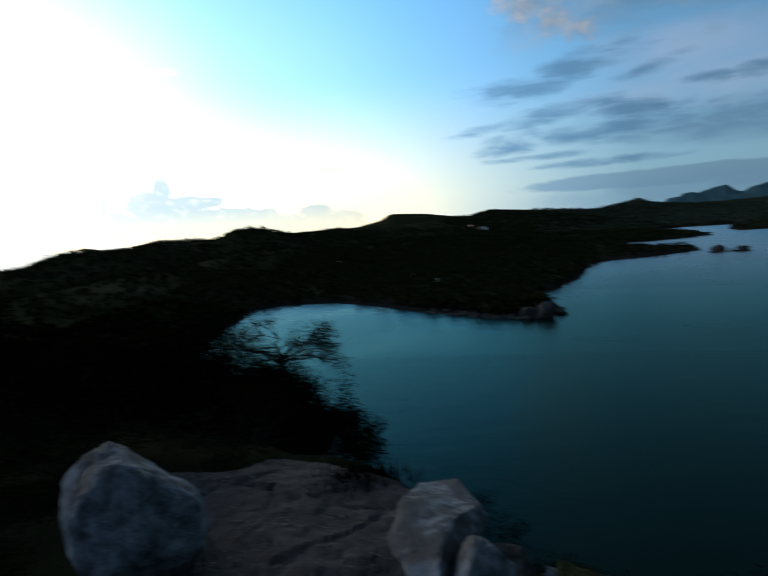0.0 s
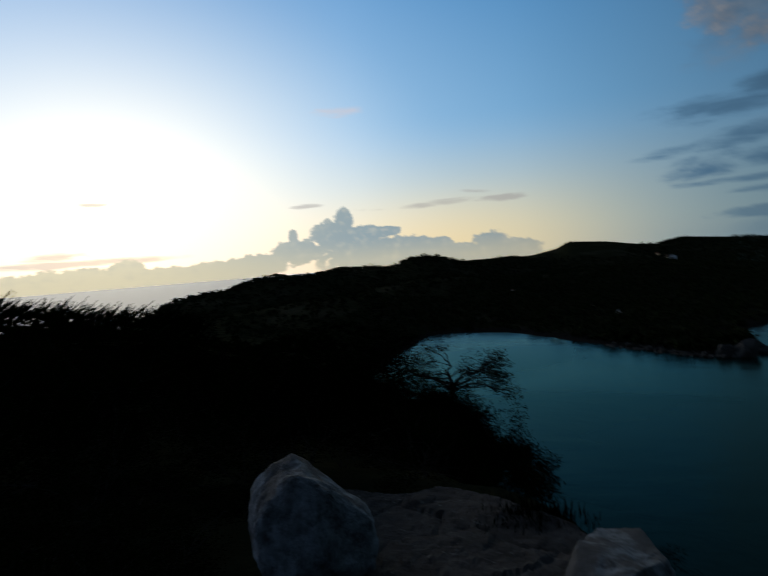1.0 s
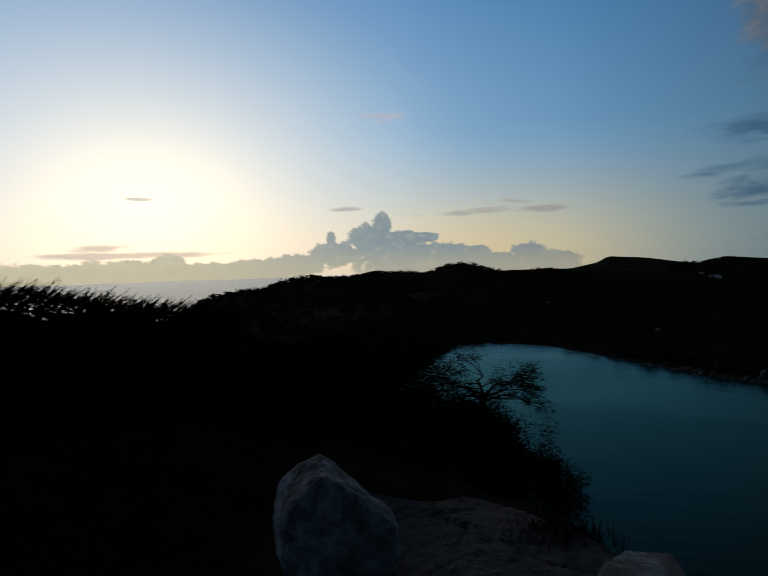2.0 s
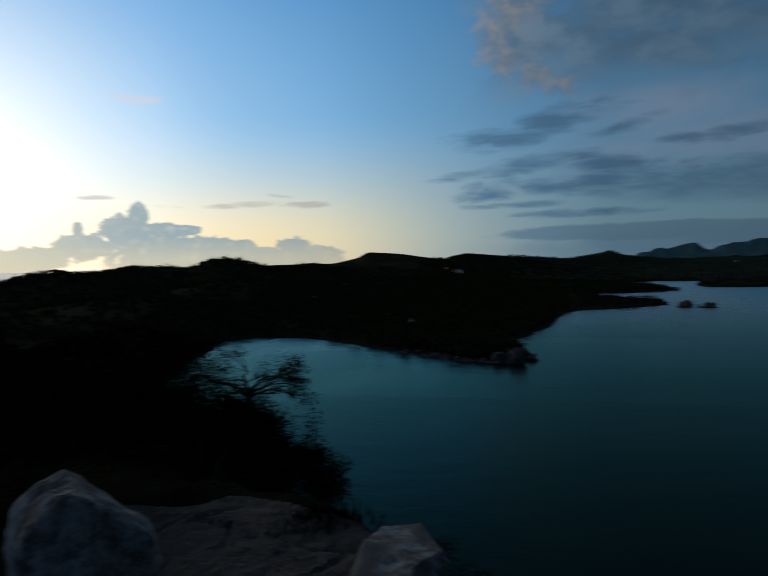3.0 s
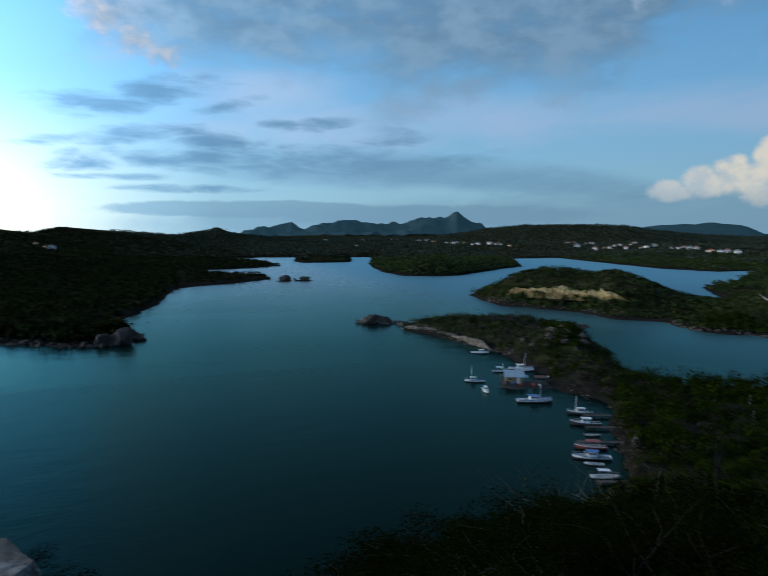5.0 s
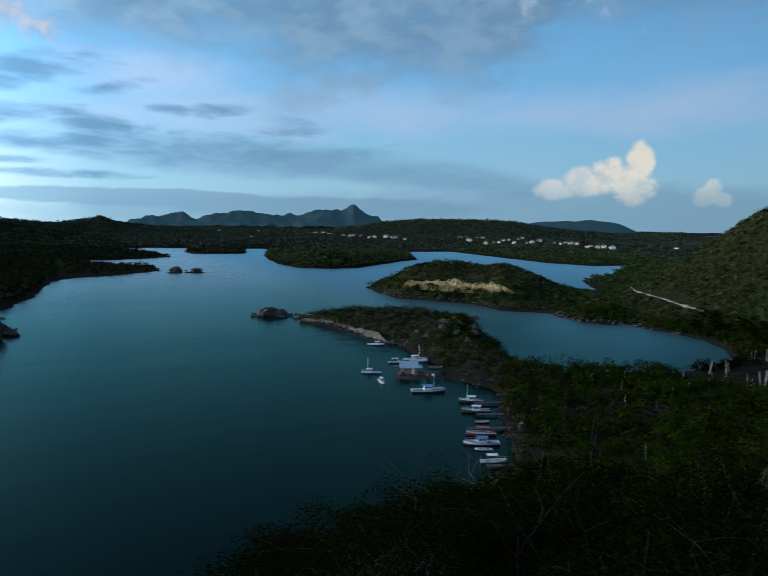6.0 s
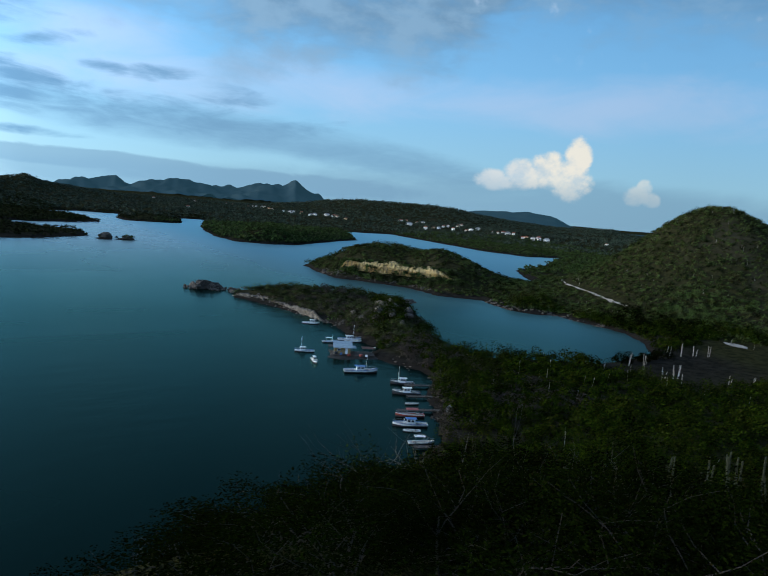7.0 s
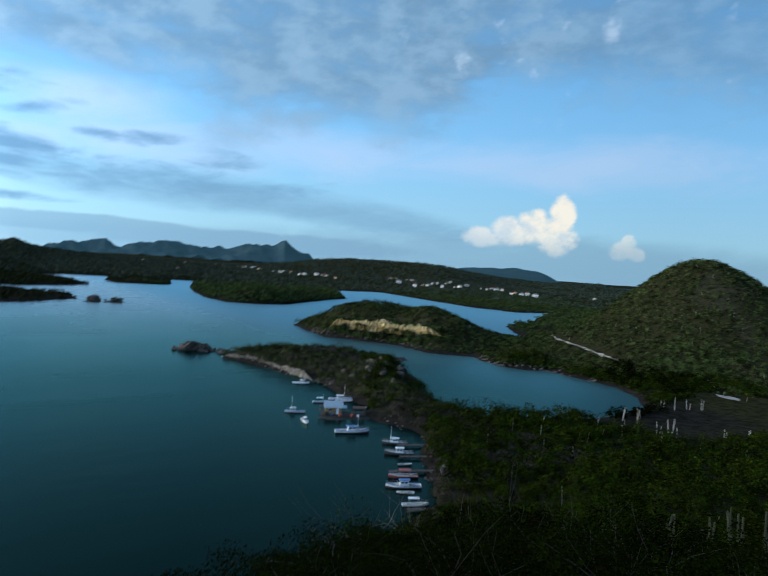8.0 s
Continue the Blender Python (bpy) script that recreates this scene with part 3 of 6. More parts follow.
def height(px, py):
    """Height of the ground over the water, for arrays of places."""
    px, py = np.asarray(px, float), np.asarray(py, float)
    wob = value_noise(px, py, 14, 1) * 2.0 + value_noise(px, py, 5, 2) * 0.8
    d = np.minimum(-signed(px, py, BAY), -signed(px, py, SEA))
    for cx, cy, ra, rb in ISLETS:
        d = np.maximum(d, (1 - np.hypot((px - cx) / ra, (py - cy) / rb)) * min(ra, rb))
    d = d + wob * np.clip(np.hypot(px, py) / 150, 0, 1)
    low = np.where(d > 0, 1.5 * (1 - np.exp(-np.maximum(d, 0) / 2.5)) + np.clip(d, 0, 60) * 0.02, np.maximum(d * 0.25, -5))
    inland = np.clip(d / 45, 0, 1)
    inland = inland * inland * (3 - 2 * inland)
    hills = np.zeros(px.shape)
    far = np.hypot(px, py)
    az = np.degrees(np.arctan2(-px, py))
    for row in HILLS:
        hills = np.maximum(hills, bump_at(px, py, *row))
    for rows, depth in ((WEST, 0.13), (TOWN_RIDGE, 0.16)):
        hills = np.maximum(hills, ridge_at(az, far, rows, depth))
    rough = (value_noise(px, py, 170, 3) * 4 + value_noise(px, py, 60, 4) * 2.0) * np.clip((far - 260) / 300, 0, 1) * np.clip(1 - hills / 34, 0.06, 1)
    z = low + inland * np.maximum(hills + rough, -0.4)
    # the island with the cliff, the wooded point, the conical hill
    shore = np.clip(d / 22, 0, 1)
    z = z + shore * np.maximum(bump_at(px, py, -34.5, 395, 15, 44, 26), bump_at(px, py, -39.5, 375, 17, 23, 26))
    z = z + np.clip(d / 10, 0, 1) * np.maximum(bump_at(px, py, -29.5, 262, 5.5, 26, 16), bump_at(px, py, -35.5, 225, 6, 16, 22))
    cx, cy = 336.0, 179.0
    cone = 47 * np.exp(-0.5 * (np.hypot(px - cx, (py - cy) * 0.95) / 34) ** 2) + 12 * np.exp(-0.5 * (np.hypot(px - 380, py - 130) / 70) ** 2)
    z = z + np.clip(d / 30, 0, 1) * cone
    z = z - 1.0 * np.exp(-(((px - 208) / 42) ** 2) - ((py - 96) / 26) ** 2)
    # the home hill
    slope = np.tan(np.radians(np.interp(az, FALL_AZ, FALL_DEG)))
    shelf = np.interp(az, FALL_AZ, SHELF)
    fall = 43.2 - 0.12 * ((az > 4) & (az < 62) & (far < shelf + 0.3)) - np.maximum(far - shelf, 0) * slope + value_noise(px, py, 3.0, 5) * 0.12 * np.clip(far - 2.0, 0, 1) + value_noise(px, py, 0.9, 6) * 0.03
    fall = fall + value_noise(px, py, 22, 7) * 1.2 * np.clip((far - 12) / 20, 0, 1) - np.clip(far - 60, 0, None) ** 2 * 0.0010 * (np.abs(az - 60) < 65)
    k = 1.6
    z = np.where(fall - z > 12, fall, np.where(z - fall > 12, z, np.log(np.exp((np.clip(fall, -9, 60)) / k) + np.exp(np.clip(z, -9, 160) / k)) * k))
    return np.where(d < 0.2, np.minimum(z, np.where(far < 130, fall, z)), z)


def build_ground():
    az = np.concatenate([np.arange(-78, 78.01, 0.4), np.arange(81, 281, 3.0)])
    r = np.concatenate([[0.0], np.geomspace(0.7, 4850, 400)])
    a = np.radians(az)[None, :]
    px, py = -np.sin(a) * r[:, None], np.cos(a) * r[:, None]
    pz = height(px, py)
    n, m = px.shape
    verts = np.stack([px, py, pz], -1).reshape(-1, 3)
    i, j = np.meshgrid(np.arange(n - 1), np.arange(m), indexing="ij")
    jj = (j + 1) % m
    faces = np.stack([i * m + j, (i + 1) * m + j, (i + 1) * m + jj, i * m + jj], -1).reshape(-1, 4)[:, ::-1]
    ob = raw_object("ground", verts.tolist(), faces.tolist(), GROUND, smooth=True)
    tagged(ob, "dry scrub-covered hills and shores of stony earth", "ground", kind="structure")


def build_water():
    bm = bmesh.new()
    rings = [bm.verts.new((0, 0, 0))]
    prev = None
    for r in (60, 200, 600, 1500, 3000, 4900):
        cur = [bm.verts.new((math.cos(t * math.pi / 36) * r, math.sin(t * math.pi / 36) * r, 0)) for t in range(72)]
        for t in range(72):
            if prev is None:
                bm.faces.new((rings[0], cur[t], cur[(t + 1) % 72]))
            else:
                bm.faces.new((prev[t], cur[t], cur[(t + 1) % 72], prev[(t + 1) % 72]))
        prev = cur
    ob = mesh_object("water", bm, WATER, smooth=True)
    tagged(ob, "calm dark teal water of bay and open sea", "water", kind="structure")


def mat_painted_haze(g, b):
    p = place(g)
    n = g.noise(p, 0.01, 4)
    # bluish base and faint blue emission stand in for aerial haze
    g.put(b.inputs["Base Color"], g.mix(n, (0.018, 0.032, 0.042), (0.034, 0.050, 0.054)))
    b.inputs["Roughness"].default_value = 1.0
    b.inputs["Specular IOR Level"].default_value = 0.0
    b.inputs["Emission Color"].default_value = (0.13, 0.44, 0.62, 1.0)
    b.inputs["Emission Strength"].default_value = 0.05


def build_backdrop():
    """The range on the island's far side, its blue distance haze painted on."""
    mat = material("painted_haze_range", mat_painted_haze)
    verts, faces = [], []
    n, m = 0, 26
    for rows, depth, crag in ((RANGE, 0.05, 1.0), (TABLE, 0.07, 0.3)):
        lo, hi = min(r[0] for r in rows), max(r[0] for r in rows)
        az = np.arange(lo, hi, 0.12)
        dist = rows[0][1]
        r = np.linspace(dist * (1 - 2.6 * depth), dist * (1 + 2.6 * depth), m)
        a, rr = np.meshgrid(az, r, indexing="ij")
        px, py = -np.sin(np.radians(a)) * rr, np.cos(np.radians(a)) * rr
        z = ridge_at(a, rr, rows, depth) + crag * (np.abs(value_noise(px, py, 90, 8)) * 26 + value_noise(px, py, 170, 9) * 22 - 6 + value_noise(px, py, 35, 10) * 8) - 3.0
        start = len(verts)
        verts += np.stack([px, py, z], -1).reshape(-1, 3).tolist()
        for i in range(len(az) - 1):
            for j in range(m - 1):
                k = start + i * m + j
                faces.append((k, k + 1, k + m + 1, k + m))
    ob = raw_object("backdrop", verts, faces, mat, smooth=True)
    tagged(ob, "mountain range on the horizon with its blue haze painted on", "mountains", kind="structure")


build_ground()
build_water()
build_backdrop()


# ---- rocks of the lookout ----
def carve(bm, seed, cuts, rough, fine):
    """Flattens and roughens a ball into a weathered stone."""
    rnd = random.Random(seed)
    planes = []
    for _ in range(cuts):
        n = Vector((rnd.uniform(-1, 1), rnd.uniform(-1, 1), rnd.uniform(-0.6, 1))).normalized()
        planes.append((n, rnd.uniform(0.52, 0.84)))
    shift = Vector((seed * 3.7, seed * 1.9, seed * 0.7))
    for v in bm.verts:
        for n, c in planes:
            over = v.co.dot(n) - c
            if over > 0:
                v.co -= n * over * 0.9
        v.co *= 1 + rough * noise.noise(v.co * 1.6 + shift) + fine * noise.noise(v.co * 6 + shift) + fine * 0.5 * noise.noise(v.co * 15 + shift)


def stone(name, x, y, z, sx, sy, sz, turn, seed, mat, label, category="rock", cuts=9, sub=4, group="", sink=0.25, rough=0.22, fine=0.05):
    bm = bmesh.new()
    bmesh.ops.create_icosphere(bm, subdivisions=sub, radius=1.0)
    carve(bm, seed, cuts, rough, fine)
    bmesh.ops.transform(bm, matrix=Matrix.Diagonal((sx, sy, sz, 1)), verts=bm.verts)
    ob = mesh_object(name, bm, mat, smooth=False)
    ob.matrix_world = pose(x, y, z + sz * (1 - sink), 0, 0, turn)
    tagged(ob, label, category, group)
    return ob


def ground_z(x, y):
    return float(height(np.array([x]), np.array([y]))[0])


def ledge():
    """The bare limestone shelf in front of the walker, split by joints into slabs."""
    root = new("rock_ledge")
    n, m = 130, 66
    rnd = random.Random(17)
    seeds = [Vector((*polar(rnd.uniform(5, 44), rnd.uniform(1.8, 5.0)), 0)) for _ in range(15)]
    verts, owner = [], []
    for i in range(n + 1):
        az = 45 - 41 * i / n
        edge = float(np.interp(az, FALL_AZ, SHELF)) + 0.14 + 0.30 * noise.noise(Vector((az * 0.12, 3.1, 0)))
        for j in range(m + 1):
            f = j / m
            d = 1.5 + (edge - 1.5) * f
            x, y = polar(az, d)
            p = Vector((x, y, 0))
            bent = p + Vector((noise.noise(p * 2.5), noise.noise(p * 2.5 + Vector((9, 0, 0))), 0)) * 0.22
            near = sorted(((bent - s).length, k) for k, s in enumerate(seeds))
            owner.append(near[0][1])
            joint = max(0, 1 - (near[1][0] - near[0][0]) / 0.07)
            layer = noise.noise(p * 1.1) * 0.5 + noise.noise(p * 3.1) * 0.25
            step = math.floor(layer * 7) / 7 * 0.16
            z = 43.26 + step * 0.4 + 0.025 * math.sin(near[0][1] * 2.4) + 0.012 * noise.noise(p * 9) + 0.008 * noise.noise(p * 24) - 0.016 * joint
            z -= 0.9 * max(0, f - 0.91) ** 2 / 0.0081
            z -= 0.30 * max(0, (0.10 - i / n) / 0.10) + 0.30 * max(0, (i / n - 0.93) / 0.07)
            verts.append((x, y, z))
    w = m + 1
    slabs = {}
    for i in range(n):
        for j in range(m):
            slabs.setdefault(owner[i * w + j], []).append((i * w + j, i * w + j + 1, (i + 1) * w + j + 1, (i + 1) * w + j))
    for quads in slabs.values():
        used = {v: k for k, v in enumerate(sorted({v for q in quads for v in q}))}
        raw_object("slab", [verts[v] for v in used], [tuple(used[v] for v in q) for q in quads], LEDGE, root)
    tagged(root, "brown weathered limestone ledge at the edge of the lookout", "rock")


ledge()
def faceted(name, az, dist, z, half, planes, seed, mat, label):
    """A standing stone cut by planes given as seen from the lookout: across, away, up, and how far out."""
    bm = bmesh.new()
    bmesh.ops.create_icosphere(bm, subdivisions=5, radius=1.15)
    shift = Vector((seed * 3.7, seed * 1.9, seed * 0.7))
    cuts = [(Vector(p[:3]).normalized(), p[3]) for p in planes]
    for v in bm.verts:
        for _ in range(2):
            for n, c in cuts:
                over = v.co.dot(n) - c
                if over > 0:
                    v.co -= n * over * 0.94
    for _ in range(9):
        bmesh.ops.smooth_vert(bm, verts=bm.verts, factor=0.5, use_axis_x=True, use_axis_y=True, use_axis_z=True)
    for v in bm.verts:
        v.co *= 1.03 + 0.10 * noise.noise(v.co * 1.7 + shift) + 0.05 * noise.noise(v.co * 5 + shift) + 0.025 * noise.noise(v.co * 13 + shift)
    bmesh.ops.transform(bm, matrix=Matrix.Diagonal((*half, 1)), verts=bm.verts)
    ob = mesh_object(name, bm, mat)
    x, y = polar(az, dist)
    ob.matrix_world = pose(x, y, z, 0, 0, az)
    tagged(ob, label, "rock")


faceted("boulder", 41.3, 3.50, 43.56, (0.355, 0.36, 0.375), [(-1, -0.2, 0.05, 0.93), (-0.75, 0, -0.66, 0.80), (-0.75, -0.2, 0.65, 0.86), (-0.1, 0, 1, 0.90), (0.62, 0.1, 0.78, 0.63), (1, 0, 0.1, 0.90), (0.7, 0, -0.7, 0.92),
        (-0.35, -0.9, 0.35, 0.70), (0.45, -0.85, 0.25, 0.72), (0, -0.8, -0.6, 0.80), (0, 0, -1, 0.86)], 5, LIMESTONE, "large pale grey limestone boulder standing on the ledge")
bx, by = polar(15.6, 3.32)
stone("rock", bx, by, 43.12, 0.80, 0.35, 0.22, 100, 11, LIMESTONE, "pale grey limestone rock bedded in the ledge's rim", cuts=16, sub=5, sink=0.5)
bx, by = polar(10.9, 2.98)
stone("rock", bx, by, 43.08, 0.34, 0.21, 0.22, 100, 23, LIMESTONE, "brownish limestone rock leaning against its neighbour", cuts=10, sub=4)
rnd = random.Random(4)
for k in range(26):
    az, d = rnd.choice((rnd.uniform(2, 10), rnd.uniform(4, 34))), rnd.uniform(2.7, 4.0)
    if az > 10 and d > 3.1 and az < 18:
        d = rnd.uniform(2.6, 2.95)
    bx, by = polar(az, d)
    r = rnd.uniform(0.02, 0.065)
    stone("stone", bx, by, ground_z(bx, by) + 0.02, r * 1.4, r, r * 0.6, rnd.uniform(0, 180), 40 + k, LIMESTONE, "small loose limestone chip on the ledge", "stone", cuts=14, sub=2, group="loose stones on the ledge", sink=0.5)


# ---- plants ----
class Soup:
    """Gathers tubes and leaves into one mesh."""

    def __init__(self, seed=0):
        self.verts, self.faces, self.rnd = [], [], random.Random(seed)

    def tube(self, points, r0, r1, sides=5):
        start, n = len(self.verts), len(points)
        for k, p in enumerate(points):
            a = points[min(k + 1, n - 1)] - points[max(k - 1, 0)]
            a = a.normalized() if a.length > 1e-6 else Vector((0, 0, 1))
            u = a.orthogonal().normalized()
            w = a.cross(u)
            r = r0 + (r1 - r0) * k / max(n - 1, 1)
            for s in range(sides):
                t = 2 * math.pi * s / sides
                self.verts.append(tuple(p + (u * math.cos(t) + w * math.sin(t)) * r))
        for k in range(n - 1):
            for s in range(sides):
                t = (s + 1) % sides
                self.faces.append((start + k * sides + s, start + k * sides + t, start + (k + 1) * sides + t, start + (k + 1) * sides + s))

    def leaf(self, at, size, flat=0.5):
        r = self.rnd
        u = Vector((r.uniform(-1, 1), r.uniform(-1, 1), r.uniform(-1, 1) * flat)).normalized()
        w = u.orthogonal().normalized()
        w = (w * math.cos(k := r.uniform(0, 6.3)) + u.cross(w) * math.sin(k)) * 0.5
        s = len(self.verts)
        self.verts += [tuple(at - u * size), tuple(at + w * size), tuple(at + u * size), tuple(at - w * size)]
        self.faces.append((s, s + 1, s + 2, s + 3))

    def clump(self, at, radius, count, size, squash=0.7):
        r = self.rnd
        for _ in range(count):
            v = Vector((r.gauss(0, 1), r.gauss(0, 1), r.gauss(0, 1)))
            v = v.normalized() * radius * r.uniform(0.35, 1) ** 0.6
            v.z *= squash
            self.leaf(at + v, size * r.uniform(0.6, 1.3))

    def make(self, name, mat, parent=None, label=""):
        return raw_object(name, self.verts, self.faces, mat, parent, label)


def grow(wood, tips, at, way, length, radius, depth, spread, lift, lean):
    """One limb and the limbs that leave it."""
    r = wood.rnd
    points, p, w = [at.copy()], at.copy(), way.copy()
    for _ in range(4):
        w = (w + Vector((r.gauss(0, 0.22), r.gauss(0, 0.22), r.gauss(0, 0.16) + lift)) + lean * 0.12).normalized()
        p = p + w * length / 4
        points.append(p.copy())
    wood.tube(points[::2] if depth == 0 else points, radius, radius * 0.55, 4 if depth > 1 else 3)
    if depth == 0:
        tips += [points[2], points[4]]
        return
    for k in range(r.choice((2, 3, 3))):
        j = r.choice((2, 3, 4, 4))
        out = (w + Vector((r.gauss(0, spread), r.gauss(0, spread), r.gauss(0, spread * 0.6)))).normalized()
        grow(wood, tips, points[j], out, length * r.uniform(0.6, 0.85), radius * 0.55, depth - 1, spread, lift, lean)


def shrub(seed, height_m, leaves, leaf_size, bare=False, lean=(0, 0, 0), stems=5, open_crown=0.6, flat=False):
    """A thorn shrub: stems of wood, and a crown of small leaves."""
    root = new("shrub")
    wood, crown, tips = Soup(seed), Soup(seed + 1), []
    r = wood.rnd
    for k in range(stems):
        a = 2 * math.pi * (k + r.random()) / stems
        way = Vector((math.cos(a) * open_crown, math.sin(a) * open_crown, 1.0)).normalized()
        grow(wood, tips, Vector((0, 0, -0.12)), way, height_m * r.uniform(0.40, 0.52), (0.0042 if bare else 0.009) * height_m, 2, 0.6, -0.10 if flat else 0.02, Vector(lean))
    wood.make("trunk", BONE if bare else BARK, root, "bare bleached twigs" if bare else "grey thorny stems")
    for t in tips:
        crown.clump(t, 0.13 * height_m, leaves, leaf_size)
    if leaves:
        crown.make("crown", LEAF_DARKENED, root, "small dull green leaves, darkened with painted shade")
    return root


LEFT_LIMIT = ([16, 19, 20.5, 22.4, 24.7, 26.6, 29.4, 31, 36, 45, 53, 57, 66, 75], [-24, -21, -17.8, -15.6, -13.9, -13.8, -12.3, -11.2, -8.6, -5.2, -2.7, -2.2, -0.5, 0.5])
RIGHT_LIMIT = ([-90, -60, -46, -41, -38, -32.5, -26.4, -19, -10.5, -4, 2, 6, 11, 17], [-15, -16.5, -18.5, -21, -23.2, -23.7, -25.8, -29.0, -31.2, -31, -29.8, -28, -26, -24.8])


def plant_near():
    """Shrubs round the lookout, thickest on the slopes to both sides."""
    kinds = [shrub(100 + 7 * k, 1.6, 110, 0.017, stems=5 + k % 3, open_crown=0.5 + 0.1 * (k % 4)) for k in range(5)]
    plain = [shrub(200 + 7 * k, 1.6, 72, 0.025, stems=5, open_crown=0.5 + 0.1 * (k % 4)) for k in range(5)]
    dry = [shrub(300 + 7 * k, 1.6, 2, 0.04, bare=True, stems=5, open_crown=0.5) for k in range(3)]
    rnd = random.Random(12)
    spots = []

    def fill(az0, az1, d0, d1, gap, growth, limits):
        d = d0
        while d < d1:
            step = gap + growth * (d - d0)
            n = max(1, int(abs(az1 - az0) * math.pi / 180 * d / step))
            for i in range(n):
                az = az0 + (az1 - az0) * (i + rnd.uniform(-0.4, 0.4) + 0.5) / n
                dd = d + rnd.uniform(-0.4, 0.4) * step
                x, y = polar(az, dd)
                g = ground_z(x, y)
                top = EYE + dd * math.tan(radians(float(np.interp(az, *limits))))
                spots.append((x, y, g, top - g, az, dd))
            d += step * 0.9

    fill(26, 76, 5.9, 34, 1.0, 0.085, LEFT_LIMIT)
    fill(51, 76, 2.7, 5.8, 0.75, 0.1, ([50, 58, 76], [-17, -15, -14]))
    fill(-78, -7, 6.2, 40, 1.25, 0.085, RIGHT_LIMIT)
    fill(-7, 14, 3.9, 8.5, 0.8, 0.1, RIGHT_LIMIT)
    fill(-78, -10, 2.7, 6.3, 0.55, 0.1, RIGHT_LIMIT)
    first = {}
    count = 0
    for x, y, g, room, az, dd in spots:
        if room < 0.3:
            continue
        want = rnd.uniform(1.1, 2.1) * (1.0 if dd < 16 else 1.2)
        h = min(want, room * rnd.uniform(0.74, 0.92))
        bare = rnd.random() < 0.05
        src = rnd.choice(dry if bare else kinds if dd < 8.5 else plain)
        s = h / 1.6
        m = pose(x, y, g, rnd.uniform(-8, 8), rnd.uniform(-8, 8), rnd.uniform(0, 360))
        wide = max(s, 0.62)
        src.scale = (wide * rnd.uniform(0.95, 1.25), wide * rnd.uniform(0.95, 1.25), s)
        ob = copy_thing(src, m)
        tagged(ob, "leafless thorn shrub with bleached twigs on the slope" if bare else "dense dull green thorn shrub on the stony slope", "shrub", "shrubs of the lookout slope")
        count += 1
    for src in kinds + plain + dry:
        for o in list(src.children_recursive) + [src]:
            bpy.data.objects.remove(o)
    return count


plant_near()


def wind_tree():
    """The low tree on the brow, its limbs drawn out flat by the wind."""
    root = new("tree")
    wood, crown, tips = Soup(71), Soup(72), []
    lean = heading(-70) * 0.55
    fork = Vector((0.05, 0.0, 1.15))
    wood.tube([Vector((-0.1, 0, -0.7)), Vector((-0.12, 0.03, 0.4)), Vector((0, 0, 0.85)), fork], 0.085, 0.06, 7)
    for k, (a, up) in enumerate(((-60, 0.55), (-85, 0.42), (-40, 0.8), (60, 0.7), (95, 0.5), (10, 0.9))):
        way = (heading(a) + Vector((0, 0, up))).normalized()
        grow(wood, tips, fork, way, 0.50, 0.040, 4, 0.42, 0.0, lean if k < 3 else lean * -0.4)
    wood.make("trunk", BARK, root, "dark twisted trunk and limbs")
    for t in tips:
        crown.clump(t, 0.17, 7, 0.022, 0.35)
    crown.make("crown", LEAF_DARKENED, root, "thin flat crown of tiny leaves")
    x, y = polar(27.9, 10.6)
    root.matrix_world = pose(x, y, ground_z(x, y) + 0.45)
    root.scale = (0.86, 0.86, 0.80)
    tagged(root, "low wind-bent thorn tree with a thin flat crown", "tree")


wind_tree()


def twig_bush(az, dist, size, seed, label):
    x, y = polar(az, dist)
    ob = shrub(seed, size, 1, 0.02, bare=False, stems=6, open_crown=0.45)
    ob.matrix_world = pose(x, y, ground_z(x, y), 0, 0, seed)
    tagged(ob, label, "shrub")


for k, (az, d) in enumerate(((36.0, 9.8), (34.7, 9.7), (33.4, 9.6), (32.0, 9.4), (30.7, 9.2), (29.4, 9.0), (28.1, 8.9), (26.8, 8.8), (25.6, 8.7), (24.6, 8.5), (23.8, 8.2), (23.2, 7.6))):
    x, y = polar(az, d)
    g = ground_z(x, y)
    size = EYE + d * math.tan(radians(float(np.interp(az, *LEFT_LIMIT)))) - g
    ob = shrub(561 + 9 * k, max(size, 0.6) * (1.5 if az > 30 else 1.3 if az > 25 else 1.0), 100, 0.019, stems=7, open_crown=0.45)
    ob.matrix_world = pose(x, y, g, 0, 0, 50 * k)
    ob.scale = (0.72, 0.72, 1.0)
    tagged(ob, "dense dark thorn shrub under the wind-bent tree", "shrub", "shrubs of the brow")
twig_bush(24.6, 8.4, 1.3, 511, "sparse thorn shrub with long bare shoots")
twig_bush(23.8, 8.2, 1.2, 523, "sparse thorn shrub with long bare shoots")
for k, (az, d, s) in enumerate(((-27, 9.5, 1.4), (-31.5, 10.0, 2.2), (-36.5, 11.0, 2.5), (-42.5, 12.0, 2.9), (-50, 9.0, 2.1), (-57, 8.5, 1.9))):
    x, y = polar(az, d)
    ob = shrub(611 + 13 * k, s, 0, 0.03, bare=True, stems=4, open_crown=0.55)
    ob.matrix_world = pose(x, y, ground_z(x, y), 0, 0, 31 * k)
    tagged(ob, "dead shrub of bleached branching twigs above the green", "shrub", "dead shrubs")


